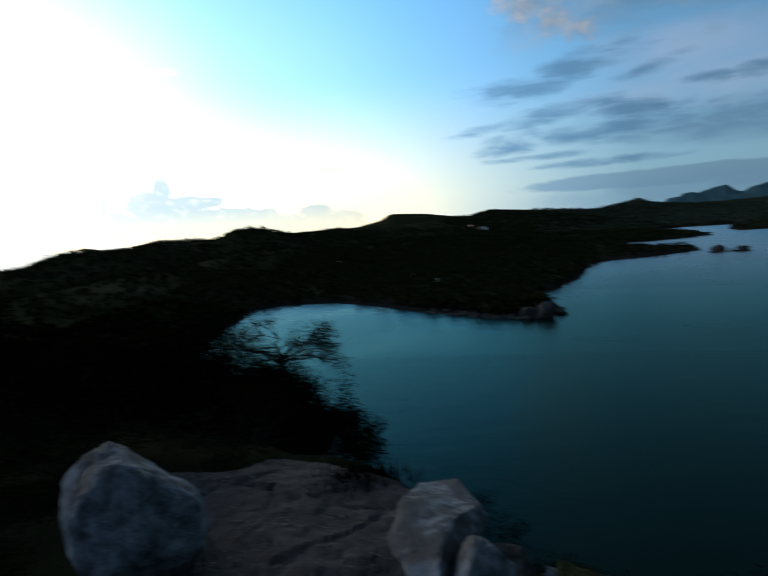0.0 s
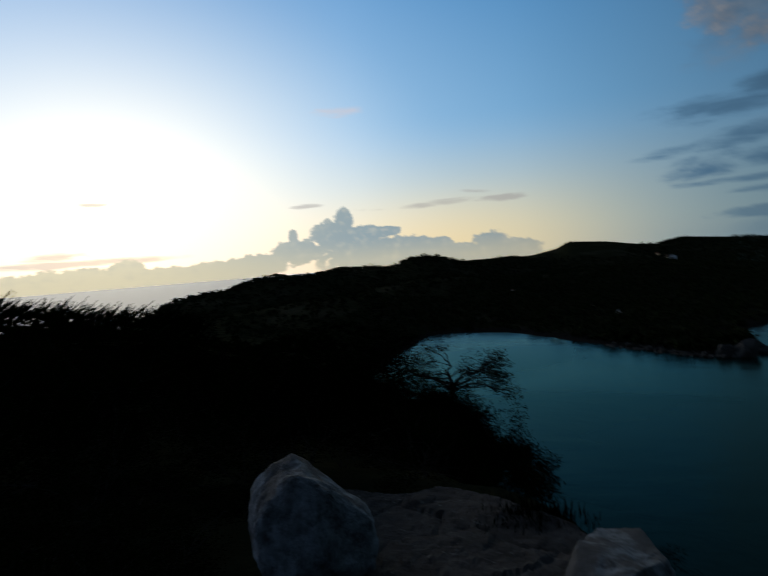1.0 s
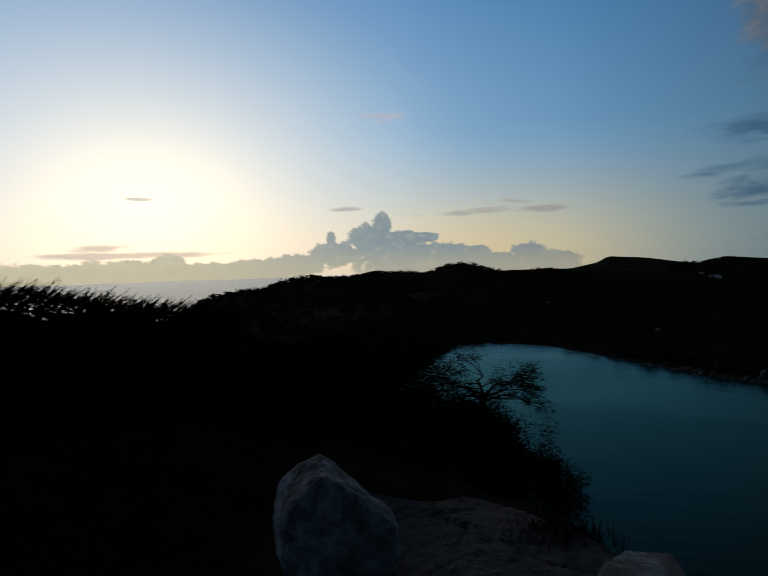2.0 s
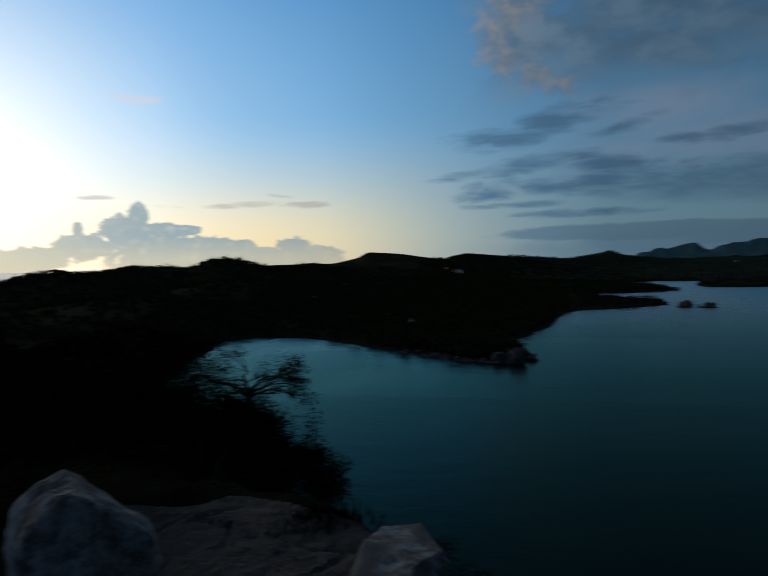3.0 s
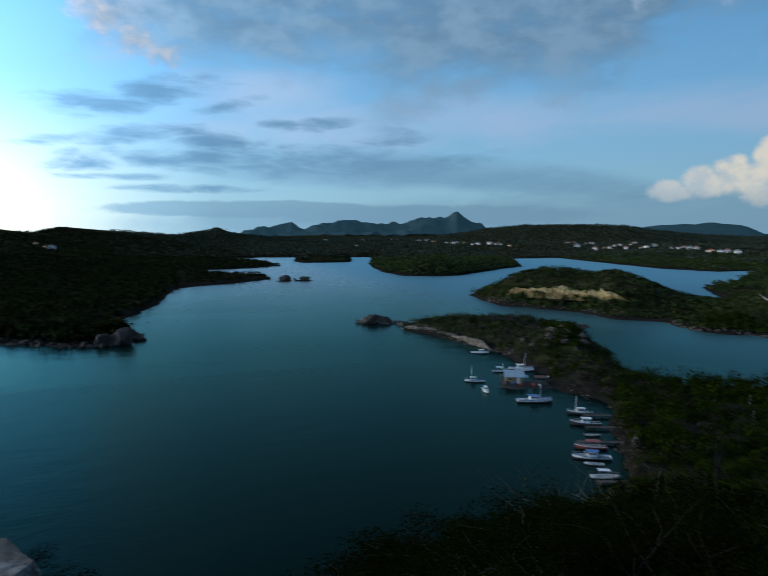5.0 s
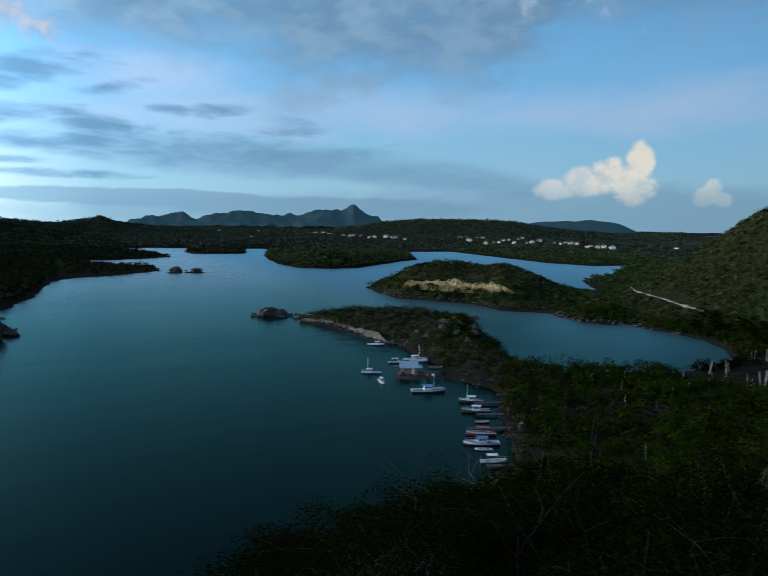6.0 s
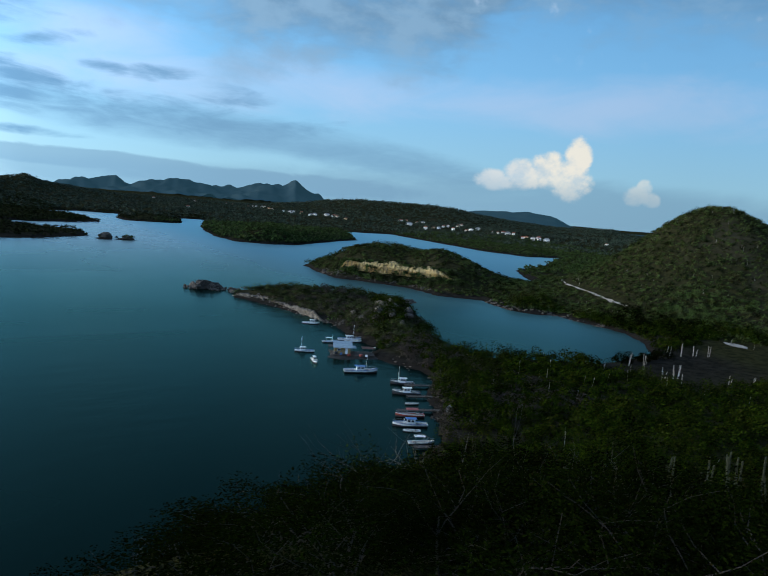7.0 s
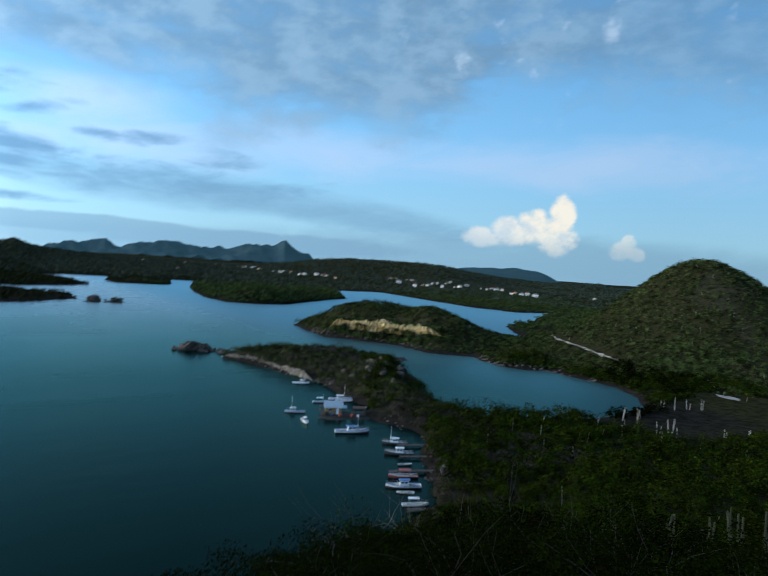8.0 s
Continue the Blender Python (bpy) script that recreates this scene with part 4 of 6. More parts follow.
# grass along the brow, against the sea
def brow_grass():
    s = Soup(88)
    r = s.rnd
    for _ in range(1500):
        az, d = r.uniform(50, 76), r.uniform(8, 22)
        x, y = polar(az, d)
        top = EYE + d * math.tan(radians(float(np.interp(az, *LEFT_LIMIT)) - 0.25))
        at = Vector((x, y, top - 0.25))
        lean = heading(az - 90) * r.uniform(0.12, 0.45) + Vector((0, 0, r.uniform(0.18, 0.45)))
        s.tube([at, at + lean * 0.5, at + lean + Vector((0, 0, -0.06))], 0.014, 0.003, 3)
    g = s.make("brow_scrub", LEAF_DARKENED)
    tagged(g, "wind-combed dry tufts along the brow", "grass", kind="stuff")


brow_grass()


def turf():
    s = Soup(90)
    r = s.rnd
    for az0, d0, n in ((21.5, 4.2, 800), (22, 3.0, 300)):
        for _ in range(n):
            x, y = polar(az0 + r.gauss(0, 2.0), d0 + r.gauss(0, 0.12))
            z = 43.2
            a = r.uniform(0, 6.3)
            s.tube([Vector((x, y, z)), Vector((x + 0.02 * math.cos(a), y + 0.02 * math.sin(a), z + r.uniform(0.05, 0.12)))], 0.004, 0.001, 3)
    tagged(s.make("turf", LEAF_DARKENED), "low green turf in the hollows of the ledge", "grass", kind="stuff")


turf()


# ---- scrub that covers the land ----
def scatter(name, seed, boxes, gap, leaves, leaf_size, radius, mat, label, keep=None, low=0.7, tall=1.0):
    """Bushes without number over stretches of the plan: (x0, x1, y0, y1)."""
    g = np.random.default_rng(seed)
    quads = []
    for x0, x1, y0, y1 in boxes:
        n = int((x1 - x0) * (y1 - y0) / gap**2)
        px, py = g.uniform(x0, x1, n), g.uniform(y0, y1, n)
        pz = height(px, py)
        ok = pz > low
        if keep is not None:
            ok &= keep(px, py, pz)
        px, py, pz = px[ok], py[ok], pz[ok]
        n = len(px)
        size = np.clip(g.lognormal(0, 0.42, n), 0.45, 2.0) * radius
        size *= np.clip(1 + 0.45 * value_noise(px, py, radius * 7, seed), 0.5, 1.5)
        # leaves face outward over each crown, so that it is lit above and dark below
        v = g.normal(0, 1, (n, leaves, 3))
        v /= np.linalg.norm(v, axis=2, keepdims=True)
        v[..., 2] = np.where(v[..., 2] < -0.25, -v[..., 2], v[..., 2])
        lobe = 1 + 0.28 * np.sin(3.1 * v[..., 0] + px[:, None]) * np.cos(2.7 * v[..., 1] + py[:, None])
        reach = size[:, None] * lobe * g.uniform(0.72, 1.0, (n, leaves))
        at = v * reach[..., None] * np.array([1, 1, 0.75 * tall])
        at += np.stack([px, py, pz + size * 0.3 * tall], -1)[:, None, :]
        face = v + g.normal(0, 0.45, v.shape)
        face /= np.linalg.norm(face, axis=2, keepdims=True)
        u = np.cross(face, g.normal(0, 1, v.shape))
        u /= np.linalg.norm(u, axis=2, keepdims=True)
        w = np.cross(face, u) * 0.62
        s = (leaf_size * g.uniform(0.6, 1.3, (n, leaves)))[..., None]
        quads.append(np.stack([at - u * s, at + u * s * 0.7 + w * s, at + u * s * 0.5 - w * s], 2).reshape(-1, 3))
    verts = np.concatenate(quads)
    faces = np.arange(len(verts)).reshape(-1, 3)
    tagged(raw_object(name, verts.tolist(), faces.tolist(), mat), label, "scrub", kind="stuff")


ROAD = [(289, 237), (276, 223), (269, 208), (264, 194), (260, 182), (258, 172)]


def off_road(px, py):
    near = np.full(px.shape, 1e9)
    for (ax, ay), (bx, by) in zip(ROAD, ROAD[1:]):
        for t in np.linspace(0, 1, 8):
            near = np.minimum(near, np.hypot(px - ax - (bx - ax) * t - 1.5, py - ay - (by - ay) * t + 1.0))
    return near > 2.8


def hillside(px, py, pz):
    az, d = np.degrees(np.arctan2(-px, py)), np.hypot(px, py)
    flat = (px > 164) & (px < 262) & (py < 122) & (py > 86 - (px - 164) * 0.15) & (pz < 4.5)
    dry = (px > 96) & (px < 112) & (py > 122) & (py < 152)
    return (az > -79) & (az < -34) & (d > 36) & ~flat & ~dry


scatter("scrub_brow", 20, [(16, 66, 6, 66)], 2.1, 380, 0.11, 1.4, LEAF_DARKENED, "dense green thorn scrub below the lookout with painted shade", lambda x, y, z: hillside(x, y, z) & (np.hypot(x, y) < 64), tall=1.5)
scatter("scrub_slope", 21, [(16, 130, 8, 140)], 3.3, 460, 0.165, 2.15, LEAF_MID, "dense green thorn scrub on the slope above the boats", lambda x, y, z: hillside(x, y, z) & (np.hypot(x, y) < 125) & (np.hypot(x, y) > 60), tall=1.8)
scatter("scrub_flat", 22, [(80, 260, 10, 215)], 2.7, 120, 0.30, 2.0, LEAF_MID, "dense green thorn scrub behind the inner lagoon", lambda x, y, z: hillside(x, y, z) & (np.hypot(x, y) >= 125) & (np.hypot(x - 338, y - 176) > 96), tall=1.25)
scatter("scrub_cone", 23, [(225, 460, 40, 330)], 1.75, 30, 0.36, 1.15, LEAF_HILL, "dense olive scrub covering the conical hill", lambda x, y, z: (np.degrees(np.arctan2(-x, y)) > -80) & (np.hypot(x - 338, y - 176) <= 110) & off_road(x, y))
scatter("scrub_island", 24, [(180, 370, 190, 445)], 2.3, 46, 0.38, 1.4, LEAF_HILL, "dark green scrub on the cliff island and its isthmus", lambda x, y, z: (np.hypot(x - 338, y - 176) > 100) & (z > np.where(x > 290, 1.5, 1.0)) & off_road(x, y))
scatter("scrub_point", 25, [(98, 180, 150, 275)], 2.0, 90, 0.22, 1.3, LEAF_POINT, "dark green and grey scrub on the wooded point", lambda x, y, z: (x > 108) & (z > 1.2))
scatter("scrub_headland", 26, [(210, 480, 530, 820)], 4.6, 30, 0.95, 2.6, LEAF_FAR, "dark scrub on the low headland across the bay", low=1.0)
scatter("scrub_west", 27, [(-240, 100, 255, 660)], 4.8, 28, 0.95, 2.4, LEAF_WEST, "dark scrub on the western shore", lambda x, y, z: ~((y > 500) & (x > 12)), low=1.0)
scatter("scrub_home", 28, [(-240, -12, 8, 300)], 3.3, 24, 0.7, 1.8, LEAF_DARKENED, "dark scrub on the slope towards the bay", lambda x, y, z: (np.hypot(x, y) > 75), low=0.8)
scatter("scrub_channel", 35, [(340, 800, 330, 800)], 4.6, 18, 0.85, 1.5, LEAF_FAR, "green scrub round the end of the channel", lambda x, y, z: ~((np.degrees(np.arctan2(-x, y)) < -59)), low=0.8)


def inland(px, py, pz):
    az, d = np.degrees(np.arctan2(-px, py)), np.hypot(px, py)
    return (az > -58) & (az < 4) & (d > 880) & (d < 2600)


scatter("scrub_far_shore", 33, [(-120, 2100, 470, 2600)], 14.0, 13, 1.7, 3.2, LEAF_HAZED, "scrub on the plain and hills across the bay, greyed for haze", inland, low=1.0)
scatter("scrub_mangrove", 36, [(230, 258, 126, 172), (176, 204, 114, 128)], 2.4, 110, 0.26, 1.8, LEAF_DARKENED, "nearly black mangroves at the end of the lagoon", low=0.5, tall=1.3)
scatter("scrub_shore", 38, [(84, 114, 84, 134)], 2.6, 150, 0.20, 1.25, LEAF_MID, "dark bushes along the landing behind the boats", low=0.55, tall=1.2)
scatter("scrub_yellow", 37, [(256, 290, 128, 160)], 2.2, 70, 0.28, 1.4, LEAF_FAR, "yellow-green bushes behind the mud flat", low=0.8)
scatter("scrub_talus", 34, [(186, 226, 255, 330)], 4.2, 60, 0.34, 1.5, LEAF_FAR, "scrub on the talus below the cliff", lambda x, y, z: (z > 1.2) & (z < 7))
scatter("scrub_ridge", 29, [(-720, -240, 260, 1050), (-240, 120, 660, 1400)], 7.5, 12, 1.4, 2.3, LEAF_WEST, "dark scrub along the western hills", low=1.0)
scatter("scrub_spits", 30, [(20, 330, 520, 1000)], 4.4, 16, 0.8, 1.3, LEAF_WEST, "dark mangrove scrub on the low spits", low=0.6)


# ---- rocks of the far shores ----
def shore_rocks(name, seed, lines, count, size, rise, label, mat=None):
    """Broken rock along stretches of shore."""
    rnd = random.Random(seed)
    base = bmesh.new()
    bmesh.ops.create_icosphere(base, subdivisions=1, radius=1.0)
    bv = [v.co.copy() for v in base.verts]
    bf = [tuple(v.index for v in f.verts) for f in base.faces]
    base.free()
    verts, faces = [], []
    for pts in lines:
        for _ in range(count):
            k = rnd.randrange(len(pts) - 1)
            t = rnd.random()
            x = pts[k][0] + (pts[k + 1][0] - pts[k][0]) * t + rnd.gauss(0, 1.2)
            y = pts[k][1] + (pts[k + 1][1] - pts[k][1]) * t + rnd.gauss(0, 1.2)
            z = max(ground_z(x, y), -0.3) + rnd.uniform(-0.2, rise) * rnd.random()
            s = rnd.uniform(0.35, 1.0) * size
            rot = Euler((rnd.uniform(0, 6), rnd.uniform(0, 6), rnd.uniform(0, 6))).to_matrix()
            start = len(verts)
            for v in bv:
                q = rot @ (v * (1 + 0.35 * rnd.uniform(-1, 1)))
                verts.append((x + q.x * s, y + q.y * s, z + q.z * s * 0.75))
            faces += [tuple(start + i for i in f) for f in bf]
    tagged(raw_object(name, verts, faces, mat or SHORE), label, "rocks", kind="stuff")


shore_rocks("point_rocks", 51, [[(101, 258), (109, 241), (112, 219), (114, 202), (115, 190)]], 110, 0.7, 1.4, "broken pale limestone along the point's shore")
shore_rocks("island_rocks", 52, [[(190, 340), (189, 320), (201, 300), (212, 284), (212, 262)]], 130, 0.9, 1.2, "pale boulders along the cliff island's shore")
shore_rocks("west_rocks", 53, [[(-69, 284), (-45, 270), (-25, 259), (-13, 264), (-10, 284)]], 130, 1.3, 1.2, "brown rocks along the western shore", WEST_ROCK)
shore_rocks("islet_rocks", 58, [[(88, 283), (96, 278), (103, 276), (109, 271)]], 90, 1.0, 2.2, "broken rocks round the islet and towards the point")
shore_rocks("isthmus_rocks", 54, [[(226, 232), (221, 210), (234, 192), (233, 165)]], 80, 1.0, 0.5, "stones along the isthmus")
shore_rocks("boat_rocks", 55, [[(104, 150), (106, 139), (103, 122), (95.5, 112), (88.5, 104), (82, 94)]], 40, 0.5, 0.5, "grey stones on the shore by the boats")

stone("rock_islet", 94.5, 280.5, -0.5, 4.8, 3.2, 3.5, 10, 61, SHORE, "craggy brown rock islet off the wooded point", sub=5, cuts=4, sink=0.55, rough=0.5, fine=0.16)
stone("rock_islet", 99.5, 278, -0.5, 4.2, 2.6, 2.9, 40, 68, SHORE, "craggy brown rock beside the islet", sub=5, cuts=4, sink=0.55, rough=0.5, fine=0.16)
stone("rock_islet", 90.5, 281.5, -0.5, 2.6, 2.0, 2.2, 70, 69, SHORE, "low craggy rock at the islet's end", sub=3, cuts=8, sink=0.4)
stone("rock_islet", 107.0, 274, -0.5, 2.2, 1.6, 1.0, 20, 70, SHORE, "low brown rock awash between islet and point", sub=3, cuts=8, sink=0.4)
stone("rock_islet", 104.5, 270, -0.5, 3.2, 2.0, 1.3, 60, 62, SHORE, "low brown rock between islet and point", sub=3, cuts=10, sink=0.5)
stone("rock_islet", 100, 536, -0.5, 7.0, 5.0, 4.2, 0, 63, SHORE, "small dark rock islet off the spit", sub=3, cuts=12, sink=0.55)
stone("rock_islet", 115, 529, -0.5, 6.5, 4.0, 3.0, 30, 64, SHORE, "small dark rock islet off the spit", sub=3, cuts=12, sink=0.6)
stone("rock_outcrop", -15, 262.5, -0.4, 5.5, 4.0, 5.0, 20, 65, WEST_ROCK, "reddish brown rock outcrop at the western point", sub=4, cuts=14, sink=0.5)
stone("rock_outcrop", -22, 262, -0.4, 4.5, 3.5, 3.6, 70, 66, WEST_ROCK, "reddish brown rock outcrop at the western point", sub=4, cuts=14, sink=0.5)
stone("rock_outcrop", -9.5, 268, -0.4, 3.5, 2.2, 1.8, 10, 67, WEST_ROCK, "low rock at the tip of the western point", sub=3, cuts=12, sink=0.5)


def islet_scrub():
    s = Soup(56)
    for _ in range(24):
        x, y = s.rnd.uniform(91.5, 101.0), s.rnd.uniform(279.5, 282.5)
        top = 2.4 - 0.32 * abs(x - 94.5)
        s.clump(Vector((x, y, top)), 0.9, 26, 0.26, 0.7)
    for x, y in ((98, 536), (101, 535), (103, 537), (113, 529), (116, 530), (118, 528)):
        for _ in range(4):
            s.clump(Vector((x + s.rnd.gauss(0, 1.0), y + s.rnd.gauss(0, 1.0), s.rnd.uniform(1.4, 3.0))), 1.3, 30, 0.5, 0.8)
    tagged(s.make("scrub_islet", LEAF_FAR), "dark scrub on top of the rock islet", "scrub", kind="stuff")


islet_scrub()


def cliff(foot, base0, base1, tall, back, seed, mat, label):
    """A ragged rock wall along a line, with a shelf of earth behind it."""
    n, m = 190, 16
    verts, faces = [], []
    off = Vector((seed * 5.1, 0, 0))
    for i in range(n + 1):
        f = i / n * (len(foot) - 1)
        k = min(int(f), len(foot) - 2)
        t = f - k
        x = foot[k][0] + (foot[k + 1][0] - foot[k][0]) * t
        y = foot[k][1] + (foot[k + 1][1] - foot[k][1]) * t
        out = Vector((-x, -y, 0)).normalized()
        end = min(1, i / n / 0.08, (1 - i / n) / 0.16)
        p = Vector((x, y, 0)) * 0.12
        base = base0 + (base1 - base0) * i / n + 0.12 * tall * noise.noise(p * 2.3 + off)
        top = base + max(0.1, tall * (1 + 0.24 * noise.noise(p * 1.3 + off) + 0.30 * noise.noise(p * 0.7 + off) + 0.14 * noise.noise(p * 4 + off) + 0.05 * noise.noise(p * 11))) * end
        for j in range(m + 1):
            g = j / m
            if g < 0.8:
                z = base - 1.2 + (top - base + 1.2) * g / 0.8
                q = Vector((x * 0.5, y * 0.5, z * 0.35))
                push = 0.20 * tall * noise.noise(q * 1.2) + 0.10 * tall * noise.noise(Vector((x * 0.8, y * 0.8, z * 0.6))) + 0.45 * noise.noise(Vector((x * 0.4, y * 0.4, z * 1.8))) + 0.25 * noise.noise(Vector((x * 1.7, y * 1.7, z * 1.7))) - 0.36 * tall * g
            else:
                z = top + 0.3 * noise.noise(p * 9) - 0.3 * (g - 0.8)
                push = -0.3 * tall - back * 5 * (g - 0.8)
            v = Vector((x, y, 0)) + out * push
            verts.append((v.x, v.y, z))
    w = m + 1
    for i in range(n):
        for j in range(m):
            faces.append((i * w + j, (i + 1) * w + j, (i + 1) * w + j + 1, i * w + j + 1))
    tagged(raw_object("cliff", verts, faces, mat), label, "cliff")


cliff([(193.5, 325), (198, 312), (206, 297), (213.5, 284), (220.5, 269), (225, 257)], 6.0, 7.4, 4.4, 9, 1, CLIFF, "ragged ochre limestone cliff under the island's scrub")
cliff([(100.5, 259), (104.5, 251), (108.6, 241), (110.6, 230), (111.4, 221), (112.3, 212), (113.2, 205), (113.6, 199)], 0.0, -0.3, 2.2, 3, 2, BANK, "low pale brown rock bank along the point's shore")
cliff([(188.5, 340), (188.6, 322), (199.5, 300)], -0.2, -0.2, 0.9, 3, 3, SHORE, "low broken rock bank along the island's shore")


def cliff_scrub():
    """Bushes at the cliff's foot and along its brow, hiding parts of it."""
    s = Soup(57)
    foot = [(193.5, 325), (198, 312), (206, 297), (213.5, 284), (220.5, 269), (225, 257)]
    for k in range(430):
        f = s.rnd.random() * (len(foot) - 1)
        i = int(f)
        x = foot[i][0] + (foot[i + 1][0] - foot[i][0]) * (f - i)
        y = foot[i][1] + (foot[i + 1][1] - foot[i][1]) * (f - i)
        back = Vector((x, y, 0)).normalized()
        brow = k % 5 < 2
        hide = max(0.0, noise.noise(Vector((f * 1.9, 2.2, 0))))
        at = Vector((x, y, 0)) + back * (s.rnd.uniform(1.8, 5.0) if brow else -s.rnd.uniform(1.5, 4.0))
        z = 10.2 + 0.28 * f + s.rnd.uniform(-0.7, 0.7) if brow else ground_z(at.x, at.y) + s.rnd.uniform(0.5, 1.2 + 4.0 * hide)
        s.clump(Vector((at.x, at.y, z)), s.rnd.uniform(1.0, 1.9), 60, 0.36, 0.75)
    for f, tall in ((0.7, 2.0), (1.35, 3.6), (1.6, 3.0), (2.5, 2.0), (2.9, 3.4), (3.25, 3.8), (3.5, 2.6), (4.25, 3.0)):
        i = int(f)
        p = Vector(foot[i]).lerp(Vector(foot[i + 1]), f - i)
        for k in range(7):
            at = p * (1 - s.rnd.uniform(1.8, 3.6) / p.length) + Vector((s.rnd.gauss(0, 0.8), s.rnd.gauss(0, 0.8)))
            s.clump(Vector((at.x, at.y, 6.0 + s.rnd.uniform(0, tall))), s.rnd.uniform(0.8, 1.5), 60, 0.33, 0.8)
    tagged(s.make("scrub_cliff", LEAF_FAR), "dark scrub at the foot and brow of the cliff", "scrub", kind="stuff")


cliff_scrub()
stone("rock_outcrop", 90.3, 100.2, ground_z(90.3, 100.2), 1.5, 1.0, 1.0, 30, 350, LIMESTONE, "pale limestone block on the shore above the boats", cuts=8, sub=3, sink=0.4, rough=0.4, fine=0.1)
scatter("scrub_bank", 63, [(98, 118, 192, 262)], 1.9, 80, 0.24, 1.0, LEAF_FAR, "green bushes hanging over the point's rock bank", lambda x, y, z: (np.abs(x - np.interp(y, [200, 220, 241, 259], [114.5, 113, 110.5, 102])) < 1.6) & (value_noise(x, y, 6, 5) > -0.2), low=0.3)
shore_rocks("talus_rocks", 58, [[(196, 326), (202, 311), (209, 298), (216, 286)]], 46, 1.0, 1.6, "pale fallen blocks under the cliff", BANK)
shore_rocks("spit_rocks", 59, [[(160, 220), (168, 226), (176, 232), (184, 238)]], 90, 0.9, 0.7, "low dark rocks of a spit off the point")
for k, (x, y, r) in enumerate(((123, 178, 1.5), (123.5, 170.5, 1.2), (123, 164, 1.0), (130, 170, 1.4), (127.5, 180, 1.1), (119, 183, 0.9), (126, 174, 1.0), (129, 187, 1.4), (131, 181, 1.3), (120, 175.5, 1.2), (136, 190, 1.5), (121, 192, 1.0), (128.5, 184, 1.3), (133, 174, 1.5))):
    stone("rock_outcrop", x, y, ground_z(x, y) + 0.9, r * 1.3, r, r * 0.8, 40 * k, 330 + k, BANK if k in (0, 4, 7, 8, 10) else SHORE, "grey-brown rock outcrop breaking through the point's scrub", cuts=6, sub=3, group="outcrops of the point", sink=0.4, rough=0.45, fine=0.12)


# ---- cacti ----
CACTUS = material("grey_green_cactus", mat_bark((0.018, 0.024, 0.013), (0.050, 0.056, 0.035)))
TRUNK = material("bleached_cactus_trunk", mat_bark((0.20, 0.18, 0.15), (0.42, 0.39, 0.34)))


def column(s, at, way, length, radius):
    pts = [at + way * length * k / 5 + Vector((0.03 * math.sin(k * 1.7), 0.03 * math.cos(k * 1.3), 0)) * length * 0.3 for k in range(6)]
    start = len(s.verts)
    s.tube(pts, radius, radius * 0.72, 10)
    for k in range(start, len(s.verts)):
        if (k - start) % 2:
            ring_no = (k - start) // 10
            c = pts[ring_no]
            v = Vector(s.verts[k])
            s.verts[k] = tuple(c + (v - c) * 0.72)
    tip = len(s.verts)
    s.verts.append(tuple(pts[-1] + way * radius))
    base = tip - 10
    s.faces += [(base + k, base + (k + 1) % 10, tip) for k in range(10)]


def candle_cactus(x, y, z, tall, stems, seed, mat, label, radius=0.055):
    root = new("candle_cactus")
    rnd = random.Random(seed)
    for k in range(stems):
        s = Soup(seed + k)
        a = rnd.uniform(0, 6.3)
        at = Vector((math.cos(a), math.sin(a), 0)) * rnd.uniform(0.05, 0.16) * tall
        way = Vector((math.cos(a) * rnd.uniform(0, 0.22), math.sin(a) * rnd.uniform(0, 0.22), 1)).normalized()
        column(s, at + Vector((0, 0, -0.4)), way, tall * rnd.uniform(0.6, 1.0) + 0.4, radius)
        s.make("stem", mat, root)
    root.location = (x, y, z)
    tagged(root, label, "cactus", "candle cacti")


for k, (az, d, tall, n) in enumerate(((-66.5, 36, 2.6, 7), (-68.2, 36, 2.8, 4), (-64.6, 35, 2.4, 3), (-62.0, 35, 2.2, 6), (-60.4, 34, 2.1, 4), (-63.4, 33, 2.6, 1), (-70.0, 37, 2.4, 4))):
    x, y = polar(az, d)
    candle_cactus(x, y, ground_z(x, y), tall + 1.9, n, 700 + 20 * k, CACTUS, "clump of grey-green candle cactus above the scrub", 0.07)
rnd = random.Random(77)
for k, (az, d, tall, n) in enumerate(((-57.0, 208, 6.0, 2), (-58.3, 207, 6.5, 2), (-59.9, 196, 5.0, 3), (-60.8, 200, 5.5, 2), (-61.5, 195, 5.0, 2), (-60.0, 238, 6.0, 2), (-61.0, 240, 6.0, 2), (-62.0, 243, 4.5, 3),
                                      (-63.0, 245, 5.0, 3), (-64.8, 205, 3.0, 2), (-66.5, 212, 2.5, 2), (-68.0, 214, 2.5, 1), (-55.0, 196, 4.0, 2), (-53.6, 196, 3.5, 2))):
    x, y = polar(az, d)
    candle_cactus(x, y, ground_z(x, y), tall * 0.8, n, 900 + 20 * k, TRUNK, "tall bleached candle cactus on the flat by the lagoon", 0.11)


